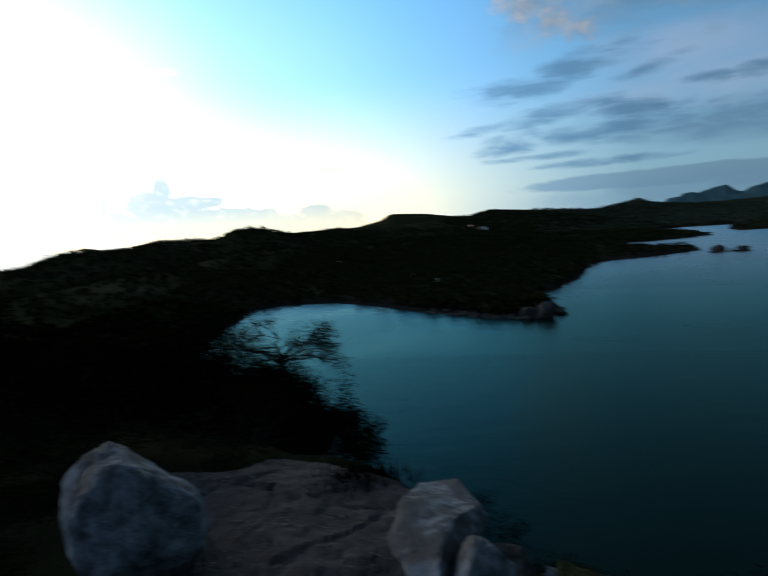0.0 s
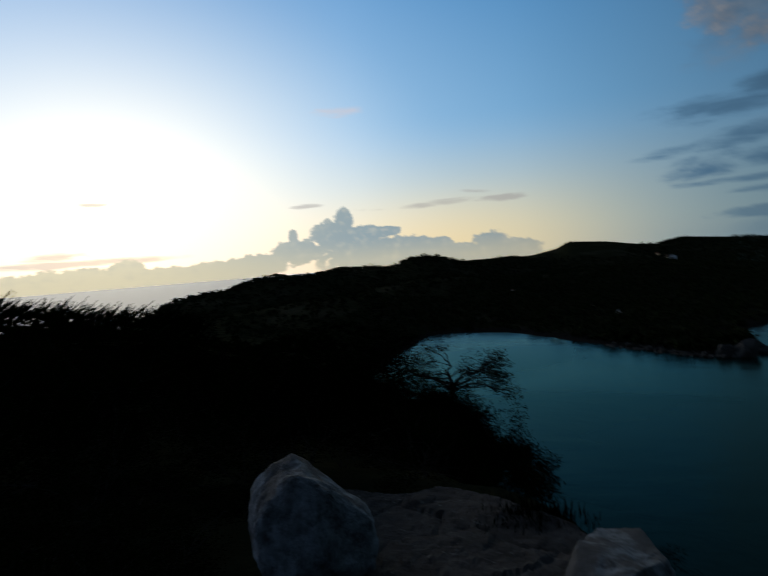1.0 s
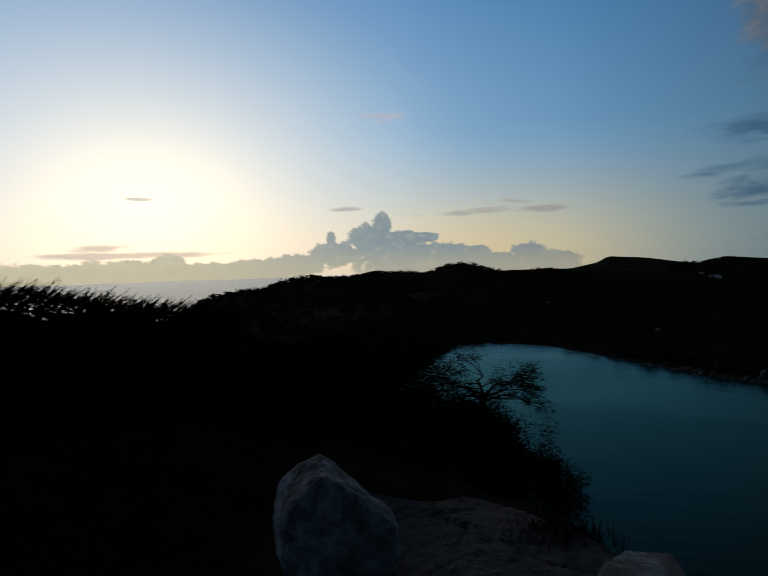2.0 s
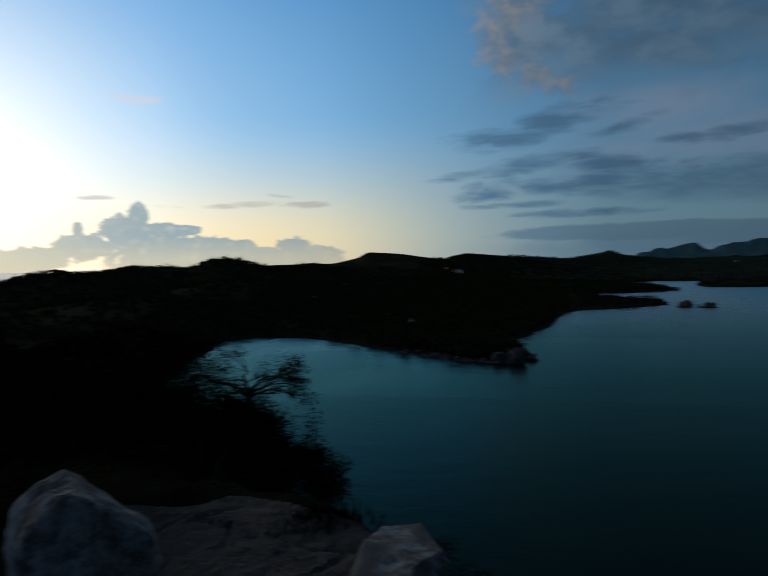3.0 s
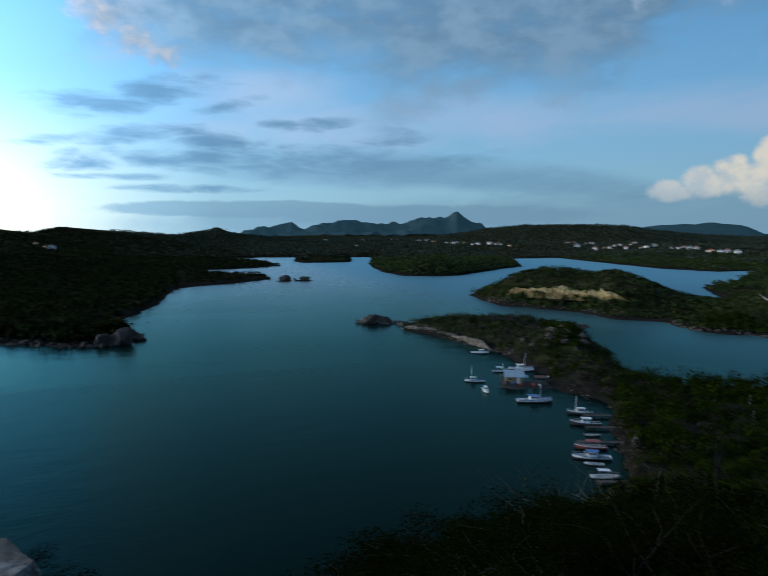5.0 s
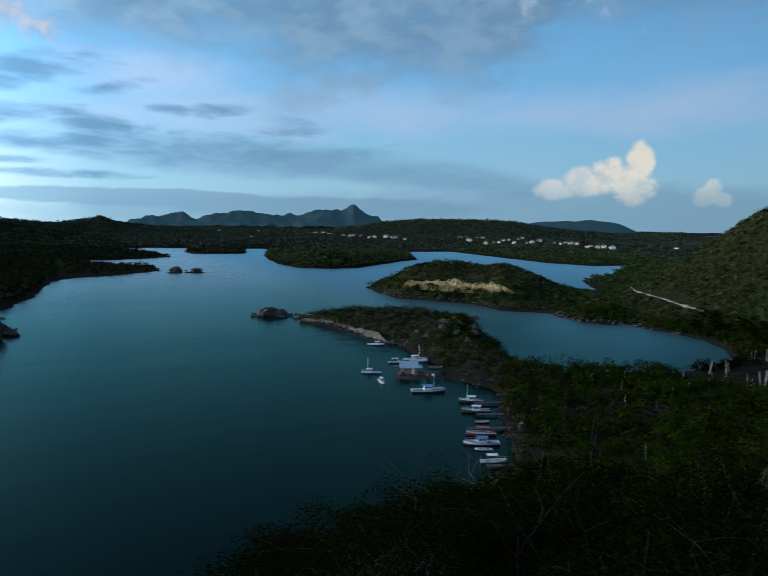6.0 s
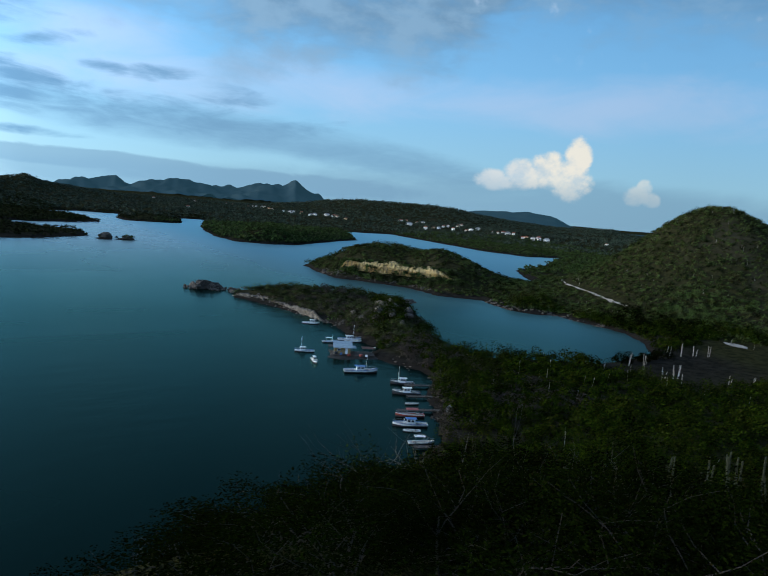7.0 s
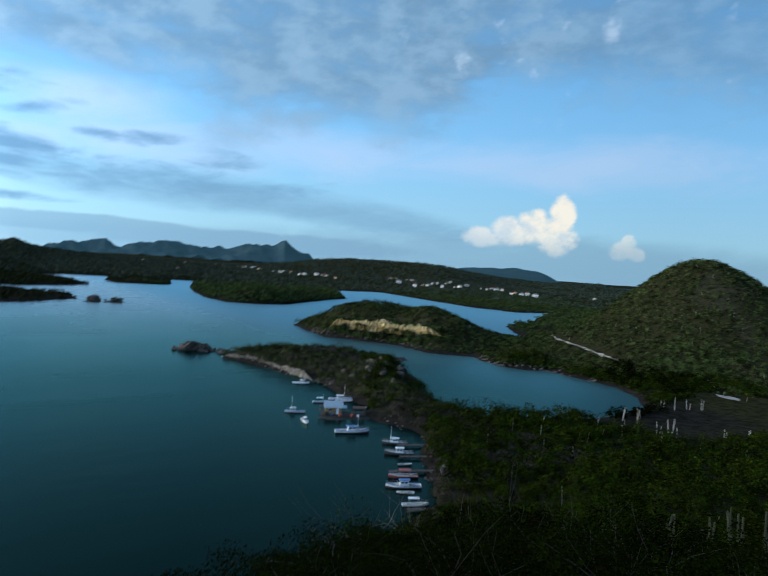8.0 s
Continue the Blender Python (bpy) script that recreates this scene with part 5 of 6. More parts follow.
def far_cacti():
    s = Soup(99)
    g = np.random.default_rng(5)
    px = np.concatenate([g.uniform(240, 420, 190), g.uniform(60, 170, 14), g.uniform(125, 185, 20)])
    py = np.concatenate([g.uniform(70, 290, 190), g.uniform(40, 120, 14), g.uniform(92, 128, 20)])
    pz = height(px, py)
    for x, y, z in zip(px, py, pz):
        if z > 1.2:
            at = Vector((x, y, z))
            tall = s.rnd.uniform(1.4, 2.6) if x > 235 else s.rnd.uniform(1.8, 3.6)
            s.tube([at, at + Vector((s.rnd.gauss(0, 0.2), s.rnd.gauss(0, 0.2), tall))], 0.06, 0.045, 5)
    tagged(s.make("far_cacti", TRUNK), "pale cactus stems scattered through the scrub", "cacti", kind="stuff")


far_cacti()


# ---- dry, leafless wood by the landing ----
BRUSH = material("dry_brush", mat_bark((0.026, 0.021, 0.017), (0.066, 0.054, 0.044)))


scatter("scrub_point_dry", 61, [(110, 160, 150, 240)], 3.4, 90, 0.25, 1.35, BRUSH, "grey-brown half-bare bushes on the wooded point", lambda x, y, z: value_noise(x, y, 16, 3) > -0.05)


scatter("scrub_landing", 62, [(80, 128, 88, 165)], 1.8, 80, 0.20, 1.2, BRUSH, "grey-brown half-bare bushes behind the landing", lambda x, y, z: x > np.interp(y, [88, 94.5, 104, 112, 122, 134, 140, 158, 165], [79, 83.5, 89.5, 96.5, 104, 107.5, 108, 113.5, 114]))


def dry_wood():
    s = Soup(120)
    g = np.random.default_rng(8)
    px, py = g.uniform(90, 150, 520), g.uniform(98, 215, 520)
    pz = height(px, py)
    keep = (pz > 0.7) & (px < 118 + (py - 100) * 0.3) & (px > np.interp(py, [98, 120, 140, 160, 215], [93, 102, 106, 112, 116]))
    for x, y, z in zip(px[keep], py[keep], pz[keep]):
        for _ in range(16):
            at = Vector((x + s.rnd.gauss(0, 0.5), y + s.rnd.gauss(0, 0.5), z))
            way = Vector((s.rnd.gauss(0, 0.45), s.rnd.gauss(0, 0.45), 1)).normalized() * s.rnd.uniform(1.0, 2.6)
            s.tube([at, at + way * 0.6, at + way + Vector((s.rnd.gauss(0, 0.3), s.rnd.gauss(0, 0.3), 0))], 0.035, 0.012, 3)
    tagged(s.make("dry_wood", BRUSH), "grey-brown leafless thickets behind the boats", "scrub", kind="stuff")


dry_wood()

# ---- boats ----
WHITE = material("white_boat_paint", mat_plain((0.86, 0.86, 0.84), 0.4, 0, 3.0, 0.18))
BLUE = material("blue_boat_paint", mat_plain((0.05, 0.17, 0.42), 0.4, 0, 3.0))
RED = material("red_boat_paint", mat_plain((0.36, 0.06, 0.04), 0.5, 0, 3.0))
DARKHULL = material("dark_hull_paint", mat_plain((0.05, 0.06, 0.07), 0.5, 0, 3.0))
DECK = material("worn_deck", mat_plain((0.42, 0.40, 0.36), 0.8, 0, 5.0))
PLANK = material("grey_planks", mat_plain((0.085, 0.070, 0.058), 0.9, 0, 4.0, 0.4))
BOTTOM = material("dark_bottom_paint", mat_plain((0.045, 0.03, 0.032), 0.6, 0, 3.0))
GLASS = material("dark_glass", mat_plain((0.02, 0.03, 0.035), 0.08))
METAL = material("grey_metal", mat_plain((0.45, 0.46, 0.47), 0.4, 0.8))


def box(bm, x0, x1, y0, y1, z0, z1, taper=0.0):
    c = [bm.verts.new((x, y, z)) for z, t in ((z0, 0), (z1, taper)) for x, y in ((x0 + t, y0 + t), (x1 - t, y0 + t), (x1 - t, y1 - t), (x0 + t, y1 - t))]
    for f in ((3, 2, 1, 0), (4, 5, 6, 7), (0, 1, 5, 4), (1, 2, 6, 5), (2, 3, 7, 6), (3, 0, 4, 7)):
        bm.faces.new([c[k] for k in f])


def box_part(name, mat, parent, *dims, label="", taper=0.0, bevel=0.0):
    bm = bmesh.new()
    box(bm, *dims, taper=taper)
    if bevel:
        bmesh.ops.bevel(bm, geom=list(bm.edges), offset=bevel, segments=1, affect="EDGES")
    return part(name, bm, mat, parent, label)


def hull_section(f, length, beam):
    """Half-breadth, sheer height and keel depth at f along the boat (0 stern, 1 bow)."""
    half = beam / 2 * (0.82 + 0.18 * math.sin(math.pi * min(f / 0.6, 1) / 2)) * (1 - max(0, (f - 0.55) / 0.45) ** 2.2)
    sheer = length * (0.085 + 0.055 * f * f * f)
    return max(half, 0.02), sheer, -0.25


def boat(length, hull_mat, trim_mat, cabin="mid", mast=0.0, label="", canopy_mat=None):
    root = new("fishing_boat")
    beam = length * 0.29
    n = 15
    bm, rail = bmesh.new(), Soup(1)
    rows, edge = [], ([], [])
    for i in range(n):
        f = i / (n - 1)
        half, sheer, keel = hull_section(f, length, beam)
        x = (f - 0.5) * length + (0.05 * length * f * f)
        prof = [(half, sheer), (half * 0.93, sheer * 0.42), (half * 0.72, -0.08), (0.0, keel)]
        pts = [(x, y, z) for y, z in prof] + [(x, -y, z) for y, z in reversed(prof[:-1])]
        rows.append([bm.verts.new(p) for p in pts])
        edge[0].append(Vector((x, half, sheer)))
        edge[1].append(Vector((x, -half, sheer)))
    for a, b in zip(rows, rows[1:]):
        for k in (0, 5):
            bm.faces.new((a[k], b[k], b[k + 1], a[k + 1]))
    bm.faces.new((rows[0][0], rows[0][1], rows[0][5], rows[0][6]))
    low = bmesh.new()
    keel = [[low.verts.new(v.co) for v in row[1:6]] for row in rows]
    for a, b in zip(keel, keel[1:]):
        for k in range(4):
            low.faces.new((a[k], b[k], b[k + 1], a[k + 1]))
    low.faces.new(keel[0])
    hull = part("hull", bm, hull_mat, root, smooth=False)
    part("bottom", low, BOTTOM, hull, "dark bottom paint up to the waterline")
    if length > 5:
        s = Soup(5)
        rise = Vector((0, 0, 0.45))
        for side in edge:
            s.tube([p + rise for p in side[9:]], 0.022, 0.022, 4)
            for p in side[9::2]:
                s.tube([p, p + rise], 0.022, 0.022, 4)
        s.make("bow_rail", METAL, root)
    bm = bmesh.new()
    deck = []
    for i in range(n):
        f = i / (n - 1)
        half, sheer, _ = hull_section(f, length, beam)
        x, z = (f - 0.5) * length + (0.05 * length * f * f), sheer - 0.05 * length * (1 - 0.75 * f)
        deck.append([bm.verts.new((x, half * 0.95, z)), bm.verts.new((x, -half * 0.95, z))])
    for a, b in zip(deck, deck[1:]):
        bm.faces.new((a[0], a[1], b[1], b[0]))
    part("deck", bm, DECK, root)
    for side in edge:
        s = Soup(2)
        s.tube(side, 0.02 * length ** 0.5, 0.02 * length ** 0.5, 5)
        s.make("gunwale", trim_mat, hull)
    z0 = length * 0.05
    h = 0.9 + length * 0.06
    if cabin in ("mid", "fore"):
        c = 0.02 * length if cabin == "mid" else 0.14 * length
        house = box_part("cabin", WHITE, root, c - 0.14 * length, c + 0.12 * length, -beam * 0.28, beam * 0.28, z0, z0 + h, taper=0.05, bevel=0.04)
        box_part("roof", WHITE if canopy_mat is None else canopy_mat, house, c - 0.19 * length, c + 0.15 * length, -beam * 0.32, beam * 0.32, z0 + h, z0 + h + 0.07, bevel=0.02)
        for y0 in (-beam * 0.275, beam * 0.275):
            for k in range(2):
                x = c - 0.10 * length + k * 0.11 * length
                box_part("window", GLASS, house, x, x + 0.08 * length, y0 - 0.02, y0 + 0.02, z0 + h * 0.52, z0 + h * 0.84)
        box_part("window", GLASS, house, c + 0.12 * length - 0.07, c + 0.12 * length, -beam * 0.2, beam * 0.2, z0 + h * 0.52, z0 + h * 0.84)
    if cabin == "canopy":
        for x in (-0.22 * length, 0.12 * length):
            for y in (-beam * 0.34, beam * 0.34):
                s = Soup(3)
                s.tube([Vector((x, y, z0)), Vector((x, y, z0 + h + 0.2))], 0.03, 0.03, 5)
                s.make("post", METAL, root)
        box_part("canopy", canopy_mat or WHITE, root, -0.27 * length, 0.17 * length, -beam * 0.42, beam * 0.42, z0 + h + 0.2, z0 + h + 0.27, bevel=0.02)
    if cabin != "fore":
        box_part("engine_box", DECK, root, -0.32 * length, -0.20 * length, -beam * 0.16, beam * 0.16, z0 - 0.05, z0 + 0.35, taper=0.03)
    for f in (0.30, 0.72):
        x = (f - 0.5) * length
        half = hull_section(f, length, beam)[0]
        box_part("thwart", PLANK, root, x - 0.12, x + 0.12, -half * 0.9, half * 0.9, z0 + 0.10, z0 + 0.15)
    if mast:
        s = Soup(4)
        s.tube([Vector((0.2 * length, 0, z0 - 0.1)), Vector((0.2 * length, 0, z0 + mast))], 0.07, 0.045, 7)
        s.make("mast", WHITE, root)
    tagged(root, label, "boat", "fishing boats at the landing")
    return root


def moor(ob, xa, ya, xb, yb):
    """Lays a boat between two places on the water, bow to the second."""
    ob.matrix_world = pose((xa + xb) / 2, (ya + yb) / 2, 0.02, 0, 0, math.degrees(math.atan2(yb - ya, xb - xa)))
    ob.scale = (0.9, 0.9, 0.9)


moor(boat(6.6, WHITE, WHITE, "fore", 0, "white boat with a small cabin on its mooring"), 104.2, 199.8, 109.8, 196.6)
moor(boat(8.0, WHITE, BLUE, "mid", 5.4, "white fishing boat with a mast behind the hut"), 103.5, 172.5, 110.5, 169.5)
moor(boat(6.0, WHITE, WHITE, "none", 0, "white open boat tied to its neighbour"), 104.5, 169.6, 109.5, 167.6)
moor(boat(5.2, WHITE, BLUE, "canopy", 2.6, "small white boat with a mast at the dock"), 97.0, 171.0, 101.5, 169.4)
moor(boat(6.2, WHITE, BLUE, "fore", 5.0, "white boat with blue gunwales and a mast"), 88.4, 160.2, 83.4, 162.2)
moor(boat(5.8, WHITE, WHITE, "mid", 0, "white cabin boat with its bow to the open water"), 84.2, 153.4, 82.6, 147.8)
moor(boat(9.6, WHITE, BLUE, "mid", 4.8, "white and blue fishing boat with a tall mast", BLUE), 85.4, 138.8, 94.4, 135.0)
moor(boat(3.2, WHITE, WHITE, "none", 0, "small pale dinghy by the landing"), 106.8, 160.2, 109.4, 158.8)
moor(boat(6.6, DARKHULL, WHITE, "mid", 4.6, "dark boat with a white cabin and tall mast"), 98.0, 122.6, 91.8, 125.6)
moor(boat(7.4, DARKHULL, WHITE, "mid", 0, "long dark boat with a white cabin"), 94.2, 115.0, 87.4, 118.4)
moor(boat(3.4, DECK, WHITE, "none", 0, "low grey skiff beside the boats"), 85.6, 110.4, 88.4, 109.0)
moor(boat(6.8, RED, WHITE, "canopy", 0, "red boat under a red awning", RED), 85.0, 101.8, 78.6, 104.6)
moor(boat(7.8, WHITE, BLUE, "mid", 1.4, "white boat with blue gunwales and a blue cabin roof", BLUE), 81.8, 96.8, 74.8, 100.0)
moor(boat(3.8, WHITE, WHITE, "none", 0, "small white open boat alongside a larger one"), 78.2, 94.8, 75.0, 96.4)
moor(boat(5.4, WHITE, WHITE, "canopy", 0, "white boat with a white awning at the jetty"), 71.8, 90.8, 76.6, 88.6)
moor(boat(3.0, WHITE, WHITE, "none", 0, "small white dinghy near the shore"), 70.6, 82.6, 73.0, 81.4)


# ---- the hut on its dock, and the jetties ----
def jetty(xa, ya, xb, yb, width, z, label, name="jetty"):
    root = new(name)
    length = math.hypot(xb - xa, yb - ya)
    n = max(3, int(length / 0.42))
    me = bpy.data.meshes.new("plank")
    bm = bmesh.new()
    box(bm, 0, 0.37, -width / 2, width / 2, z - 0.06, z)
    bm.to_mesh(me)
    bm.free()
    me.materials.append(PLANK)
    rnd = random.Random(int(xa * 10))
    for k in range(n):
        p = new("plank", me)
        p.parent = root
        p.location = (k * 0.42, rnd.uniform(-0.08, 0.08), rnd.uniform(-0.015, 0.015))
    for k in range(0, n + 1, 5):
        for y in (-width * 0.42, width * 0.42):
            s = Soup(k)
            s.tube([Vector((k * 0.42, y, -1.5)), Vector((k * 0.42, y, z + rnd.uniform(0.1, 0.5)))], 0.09, 0.08, 6)
            s.make("post", PLANK, root)
    for y in (-width * 0.36, width * 0.36):
        box_part("beam", PLANK, root, 0, length, y - 0.06, y + 0.06, z - 0.22, z - 0.08)
    root.matrix_world = pose(xa, ya, 0, 0, 0, math.degrees(math.atan2(yb - ya, xb - xa)))
    tagged(root, label, "jetty", "wooden jetties")


def mud_bar(ax, ay, bx, by, wide, tall):
    """A low bar of dark mud and weed that joins the dock to the landing."""
    way = Vector((bx - ax, by - ay, 0))
    side = Vector((-way.y, way.x, 0)).normalized()
    n, m = 60, 18
    verts, faces = [], []
    for i in range(n + 1):
        t = i / n
        for j in range(m + 1):
            u = j / m * 2 - 1
            p = Vector((ax, ay, 0)) + way * t
            edge = wide * (0.62 + 0.38 * t) * min(1, 0.25 + t * 7) * (1 + 0.30 * noise.noise(Vector((p.x * 0.22, p.y * 0.22, 3.0 * (u > 0)))))
            p += side * u * edge
            z = tall * (1 - u * u) * min(1, t * 9) - 0.12 + 0.10 * noise.noise(Vector((p.x * 0.7, p.y * 0.7, 1.0)))
            verts.append((p.x, p.y, z - 0.5 * (abs(u) == 1 or i == 0)))
    w = m + 1
    for i in range(n):
        for j in range(m):
            faces.append((i * w + j, i * w + j + 1, (i + 1) * w + j + 1, (i + 1) * w + j))
    tagged(raw_object("mud_bar", verts, faces, MUD, smooth=True), "low bar of dark mud under the dock", "ground", kind="structure")


MUD = material("wet_mud", mat_plain((0.030, 0.026, 0.021), 0.8, 0.0, 0.8, 0.5))
mud_bar(88.5, 154.0, 119.0, 147.5, 5.2, 0.50)
jetty(103.5, 151.1, 91.4, 156.6, 5.2, 0.58, "wide weathered plank dock under the hut", "dock")
jetty(103.5, 117.6, 93.6, 121.6, 1.2, 0.6, "narrow weathered jetty between two boats")
jetty(96.5, 110.4, 88.6, 114.0, 1.2, 0.6, "narrow weathered jetty beside a dark boat")
jetty(90.0, 102.6, 80.4, 106.6, 1.2, 0.6, "narrow weathered jetty beside the red boat")
jetty(79.5, 84.8, 71.0, 88.0, 1.3, 0.55, "low weathered jetty below the awning boat")

TAN = material("tan_boards", mat_plain((0.38, 0.25, 0.10), 0.85, 0, 3.0, 0.3))
ROOFBLUE = material("pale_blue_roofing", mat_plain((0.36, 0.46, 0.52), 0.55, 0.1, 1.2, 0.3))


def hut():
    root = new("hut")
    w, d, h = 5.2, 4.0, 2.3
    wall = box_part("wall", TAN, root, -w / 2, w / 2, -d / 2, d / 2, 0, h)
    for k in range(13):
        x = -w / 2 + 0.2 + k * 0.4
        box_part("batten", TAN, wall, x - 0.025, x + 0.025, -d / 2 - 0.03, -d / 2, 0.05, h - 0.05)
    door = box_part("door", WHITE, root, 0.9, 1.75, -d / 2 - 0.06, -d / 2 - 0.004, 0.02, 1.95, label="pale painted door")
    box_part("handle", METAL, door, 1.62, 1.68, -d / 2 - 0.11, -d / 2 - 0.06, 0.95, 1.05)
    win = box_part("window", WHITE, root, -1.6, -0.6, -d / 2 - 0.06, -d / 2 - 0.004, 0.95, 1.75)
    box_part("pane", GLASS, win, -1.52, -0.68, -d / 2 - 0.075, -d / 2 - 0.06, 1.02, 1.68)
    bm = bmesh.new()
    box(bm, -w / 2 - 0.5, w / 2 + 0.7, -d / 2 - 0.9, d / 2 + 0.6, h, h + 0.09)
    for v in bm.verts:
        v.co.z += (v.co.y + d / 2) * 0.20 + 0.02
    roof = part("roof", bm, ROOFBLUE, root, "pale blue-grey sheet roof")
    for k in range(16):
        x = -w / 2 - 0.4 + k * 0.4
        s = Soup(k)
        s.tube([Vector((x, -d / 2 - 0.9, h + 0.09 - 0.16)), Vector((x, d / 2 + 0.6, h + 0.09 + 4.6 * 0.2 + 0.02))], 0.035, 0.035, 4)
        s.make("rib", ROOFBLUE, roof)
    for x in (-w / 2 - 0.35, w / 2 + 0.55):
        s = Soup(9)
        s.tube([Vector((x, -d / 2 - 0.75, 0)), Vector((x, -d / 2 - 0.75, h - 0.1))], 0.06, 0.06, 6)
        s.make("post", PLANK, root)
    box_part("awning", ROOFBLUE, root, w / 2 + 0.2, w / 2 + 1.9, -d / 2 + 0.2, d / 2, h - 0.35, h - 0.28, label="faded blue lean-to roof")
    for y in (-d / 2 + 0.4, d / 2 - 0.2):
        s = Soup(10)
        s.tube([Vector((w / 2 + 1.75, y, -0.3)), Vector((w / 2 + 1.75, y, h - 0.35))], 0.06, 0.06, 6)
        s.make("post", PLANK, root)
    root.matrix_world = pose(95.2, 155.4, 0.60, 0, 0, -28)
    root.scale = (0.9, 0.9, 0.9)
    tagged(root, "tan board hut with a pale blue sheet roof on the dock", "hut")


hut()


RUST = material("rusty_sheet", mat_plain((0.15, 0.062, 0.042), 0.8, 0.1, 1.5, 0.45))


def shelter(x, y, w, d, h, turn, mat, label):
    """An open shelter on four posts, with a bench under its sheet roof."""
    root = new("shelter")
    for px in (-w / 2 + 0.1, w / 2 - 0.1):
        for py in (-d / 2 + 0.1, d / 2 - 0.1):
            s = Soup(6)
            s.tube([Vector((px, py, 0)), Vector((px, py, h))], 0.06, 0.05, 6)
            s.make("post", PLANK, root)
    roof = box_part("roof", mat, root, -w / 2 - 0.2, w / 2 + 0.2, -d / 2 - 0.25, d / 2 + 0.25, h, h + 0.06, label="faded sheet roof")
    for k in range(int(w / 0.4)):
        rx = -w / 2 + 0.2 + k * 0.4
        box_part("rib", mat, roof, rx - 0.03, rx + 0.03, -d / 2 - 0.25, d / 2 + 0.25, h + 0.06, h + 0.09)
    box_part("bench", PLANK, root, -w * 0.4, w * 0.4, d * 0.22, d * 0.38, 0.42, 0.48)
    for px in (-w * 0.36, w * 0.36):
        box_part("bench_leg", PLANK, root, px - 0.05, px + 0.05, d * 0.24, d * 0.36, 0, 0.42)
    root.matrix_world = pose(x, y, 0.60, 0, 0, turn)
    tagged(root, label, "shelter", "shelters on the dock")


shelter(92.6, 156.6, 2.2, 2.0, 1.9, -25, PLANK, "open shelter with a grey plank roof on the dock")
shelter(101.8, 151.6, 3.4, 2.4, 1.8, -25, RUST, "open shelter with a rusty sheet roof on the dock")


def crate(x, y, z, s, turn, mat, label, name="crate"):
    root = new(name)
    box_part("body", mat, root, -s / 2, s / 2, -s * 0.35, s * 0.35, 0, s * 0.6, bevel=0.02)
    box_part("lid", mat, root, -s * 0.53, s * 0.53, -s * 0.38, s * 0.38, s * 0.6, s * 0.66)
    root.matrix_world = pose(x, y, z, 0, 0, turn)
    tagged(root, label, "crate", "crates on the dock")


for x, y, s, t, m, lab in ((92.4, 154.4, 1.0, 10, DARKHULL, "dark fish crate on the dock"), (93.6, 153.2, 0.8, 50, BLUE, "blue fish crate on the dock"), (98.2, 149.6, 0.9, 20, RED, "red fish crate on the dock"),
                           (99.6, 148.8, 0.8, 70, WHITE, "white fish crate on the dock"), (95.0, 151.0, 0.9, 0, RED, "red fish crate on the dock")):
    crate(x, y, 0.59, s, t, m, lab)


# ---- the village across the water ----
ROOF_RED = material("red_tile_roof", mat_plain((0.34, 0.12, 0.07), 0.8, 0, 0.8, 0.3))
ROOF_GREY = material("grey_roof", mat_plain((0.30, 0.29, 0.28), 0.8, 0, 0.8, 0.3))
PLASTER = material("white_plaster", mat_plain((0.80, 0.77, 0.70), 0.8, 0, 0.4, 0.12))
OCHRE = material("ochre_plaster", mat_plain((0.62, 0.44, 0.24), 0.8, 0, 0.4, 0.15))


def mat_lit(g, b):
    g.put(b.inputs["Base Color"], g.mix(g.noise(place(g), 0.6, 3), (0.7, 0.55, 0.35), (0.8, 0.7, 0.5)))
    b.inputs["Emission Color"].default_value = (1.0, 0.62, 0.30, 1.0)
    b.inputs["Emission Strength"].default_value = 2.5


LIT = material("lamp_lit_pane", mat_lit)


def house(w, d, h, wall_mat, roof_mat):
    root = new("house")
    box_part("wall", wall_mat, root, -w / 2, w / 2, -d / 2, d / 2, -1.5, h)
    bm = bmesh.new()
    e = 0.6
    low = [bm.verts.new(p) for p in ((-w / 2 - e, -d / 2 - e, h), (w / 2 + e, -d / 2 - e, h), (w / 2 + e, d / 2 + e, h), (-w / 2 - e, d / 2 + e, h))]
    top = [bm.verts.new((-w * 0.25, 0, h + d * 0.30)), bm.verts.new((w * 0.25, 0, h + d * 0.30))]
    bm.faces.new((low[0], low[1], top[1], top[0]))
    bm.faces.new((low[2], low[3], top[0], top[1]))
    bm.faces.new((low[1], low[2], top[1]))
    bm.faces.new((low[3], low[0], top[0]))
    bm.faces.new(low[::-1])
    part("roof", bm, roof_mat, root)
    for k in (-1, 1):
        box_part("window", GLASS if k > 0 else LIT, root, k * w * 0.28 - 0.7, k * w * 0.28 + 0.7, -d / 2 - 0.05, -d / 2, 0.9, 2.1)
    box_part("door", GLASS, root, -0.5, 0.5, -d / 2 - 0.05, -d / 2, 0.0, 2.1)
    return root


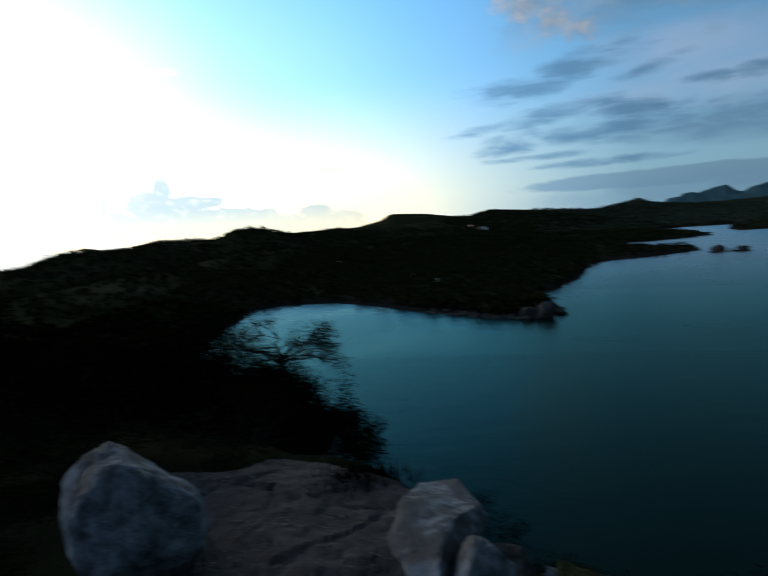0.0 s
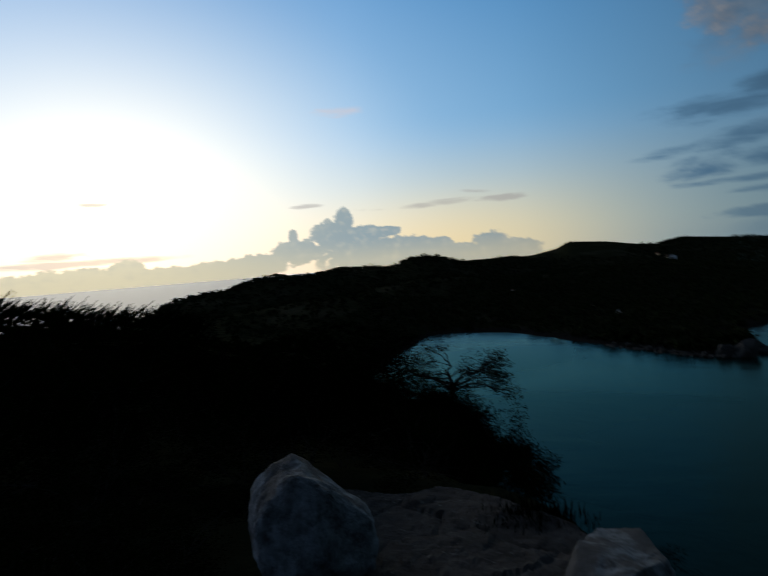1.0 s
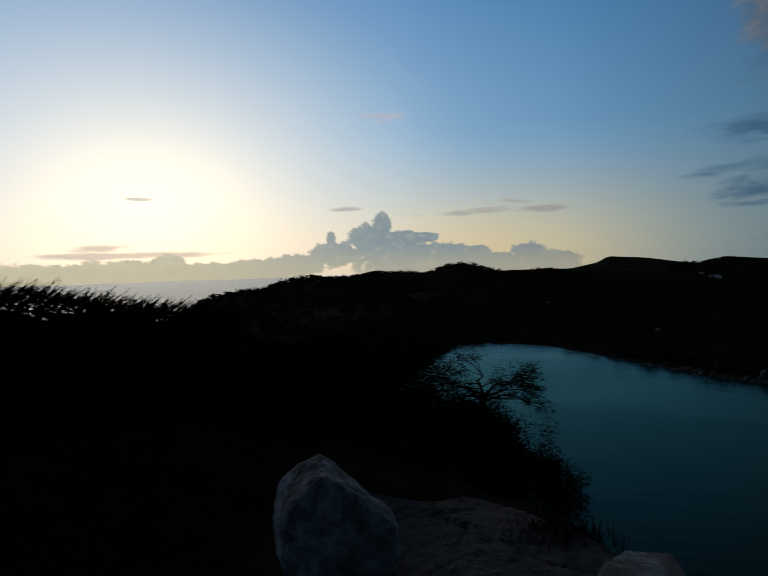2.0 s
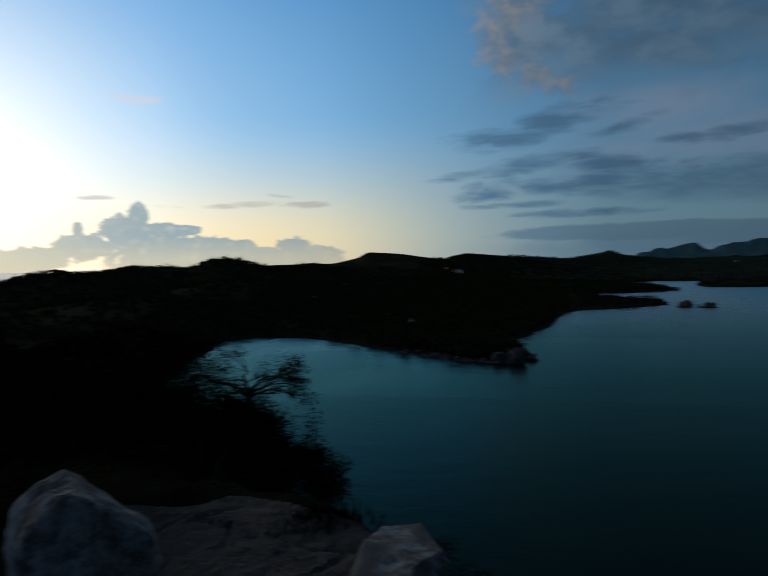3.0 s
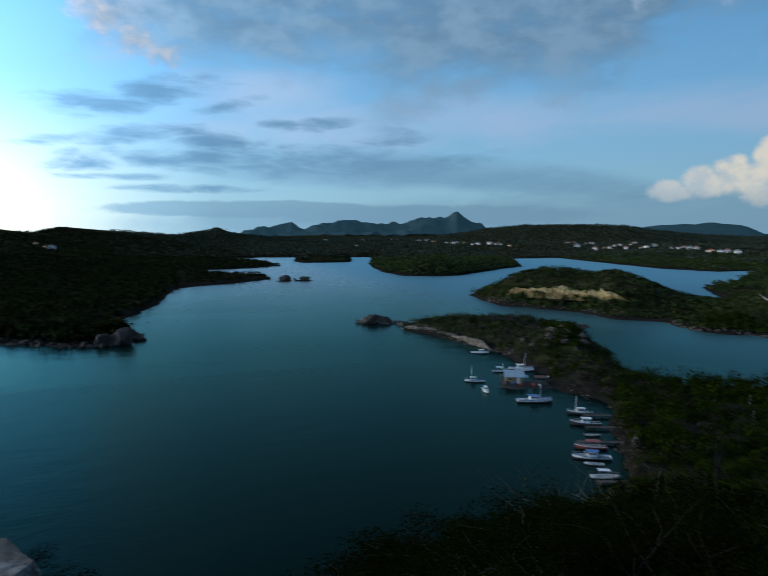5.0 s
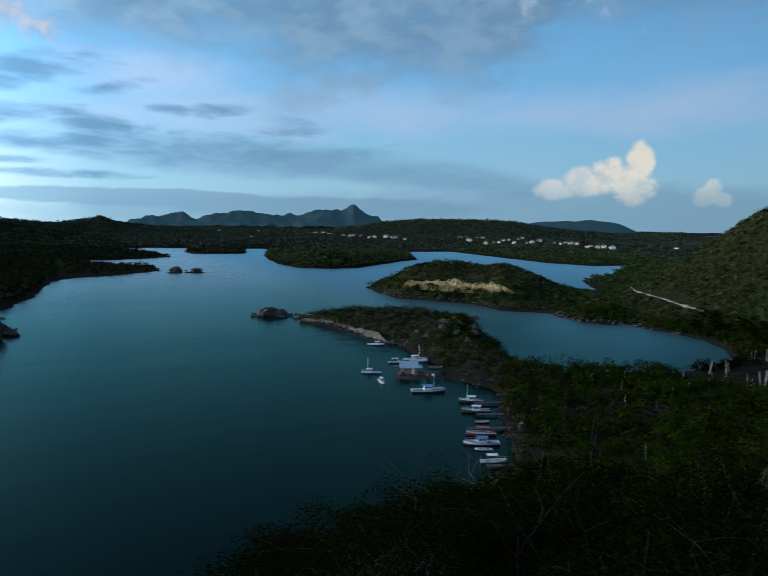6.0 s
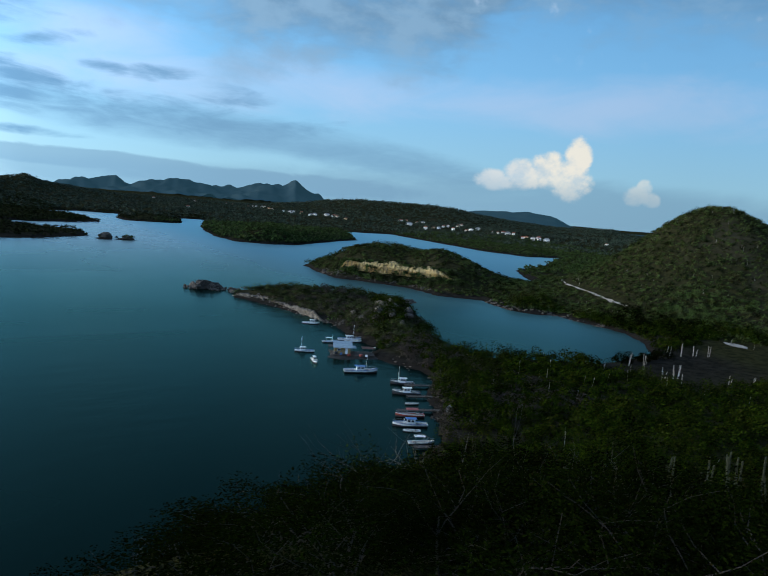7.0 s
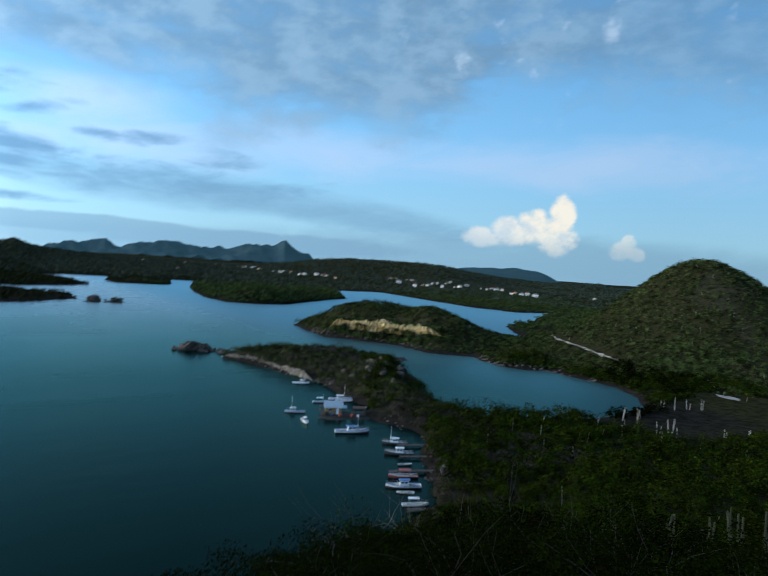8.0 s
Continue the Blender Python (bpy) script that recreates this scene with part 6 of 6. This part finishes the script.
HOUSES = [house(13, 9, 3.6, PLASTER, ROOF_RED), house(16, 10, 4.2, PLASTER, ROOF_GREY), house(11, 9, 5.6, PLASTER, ROOF_RED), house(12, 8, 3.4, OCHRE, ROOF_RED)]
LABELS = ["white plastered house with a red tiled roof", "long white plastered house with a grey roof", "tall white plastered house with a red roof", "ochre plastered house with a red roof"]
VILLAGE = [(-14.3, 2150), (-17.7, 2100), (-17.1, 1427), (-20.3, 2100), (-20.8, 2080), (-22.2, 1950), (-22.6, 1940), (-22.9, 1900), (-23.4, 1850), (-23.6, 1800), (-24.0, 1700), (-24.3, 1680), (-25.3, 1529), (-25.9, 1431),
           (-26.2, 1500), (-26.9, 1414), (-27.7, 1344), (-28.1, 1360), (-29.2, 1351), (-29.8, 1330), (-30.1, 1300), (-30.9, 1234), (-35.9, 1400), (-36.4, 1380), (-36.7, 1220), (-37.4, 1400), (-37.9, 1380), (-38.2, 1140), (-38.9, 1180),
           (-39.4, 1185), (-39.8, 1240), (-40.2, 1255), (-40.7, 1167), (-41.1, 1300), (-41.4, 1380), (-41.9, 1167), (-42.3, 1180), (-42.9, 1210), (-44.2, 1160), (-44.7, 1139)]
VILLAGE_EAST = [(-45.2, 1150), (-45.6, 1137), (-46.1, 1130), (-46.9, 1044), (-47.2, 1080), (-47.8, 1066), (-48.3, 1070), (-49.0, 1064), (-54.0, 1125), (8.7, 1128), (8.3, 1120), (14.9, 446), (12.7, 389), (21.5, 525), (42.3, 660), (9.4, 1150)]
rnd = random.Random(31)
for az, d in VILLAGE + VILLAGE_EAST:
    k = rnd.choice((0, 0, 1, 1, 2, 3))
    x, y = polar(az, d)
    s = rnd.uniform(0.38, 0.66) * (0.36 if d < 700 else 1.0)
    HOUSES[k].scale = (s, s, s * 1.35)
    ob = copy_thing(HOUSES[k], pose(x, y, max(ground_z(x, y), 0.5) + 0.6, 0, 0, -az * -1 + rnd.uniform(-35, 35)))
    tagged(ob, LABELS[k] + " among the scrub", "house", "houses of the village")
for src in HOUSES:
    for o in list(src.children_recursive) + [src]:
        bpy.data.objects.remove(o)


# ---- the dirt road at the foot of the conical hill ----
def dirt_road():
    pale = material("pale_road_dust", mat_plain((0.36, 0.32, 0.27), 0.95, 0, 0.5, 0.5))
    pts = ROAD
    verts, faces = [], []
    n = 70
    for i in range(n + 1):
        f = i / n * (len(pts) - 1)
        k = min(int(f), len(pts) - 2)
        t = f - k
        x, y = (pts[k][a] + (pts[k + 1][a] - pts[k][a]) * t for a in (0, 1))
        w = max(0.12, 0.62 + 1.3 * noise.noise(Vector((f * 2.9, 0, 0))))
        for s in (-1, 1):
            verts.append((x + s * w, y + s * w * 0.4, max(ground_z(x + s * w, y + s * w * 0.4), 0.3) + 0.5))
    for i in range(n):
        faces.append((2 * i, 2 * i + 1, 2 * i + 3, 2 * i + 2))
    tagged(raw_object("road", verts, faces, pale), "pale dirt road at the hill's foot", "road", kind="structure")


dirt_road()


def clearing():
    # bare pale yard among the scrub on the flat
    pale = material("pale_yard_dust", mat_plain((0.34, 0.31, 0.27), 0.95, 0, 0.4, 0.5))
    cx, cy = 241.5, 113.5
    verts = [(cx, cy, ground_z(cx, cy) + 0.3)]
    n = 40
    for k in range(n):
        a = 2 * math.pi * k / n
        r = 1 + 0.5 * noise.noise(Vector((math.cos(a) * 1.5, math.sin(a) * 1.5, 4)))
        x, y = cx + math.cos(a) * r * 1.8, cy + math.sin(a) * r * 5.0
        verts.append((x, y, ground_z(x, y) + 0.25))
    tagged(raw_object("clearing", verts, [(0, 1 + k, 1 + (k + 1) % n) for k in range(n)], pale), "pale dusty clearing beside the mud flat", "ground", kind="structure")


clearing()
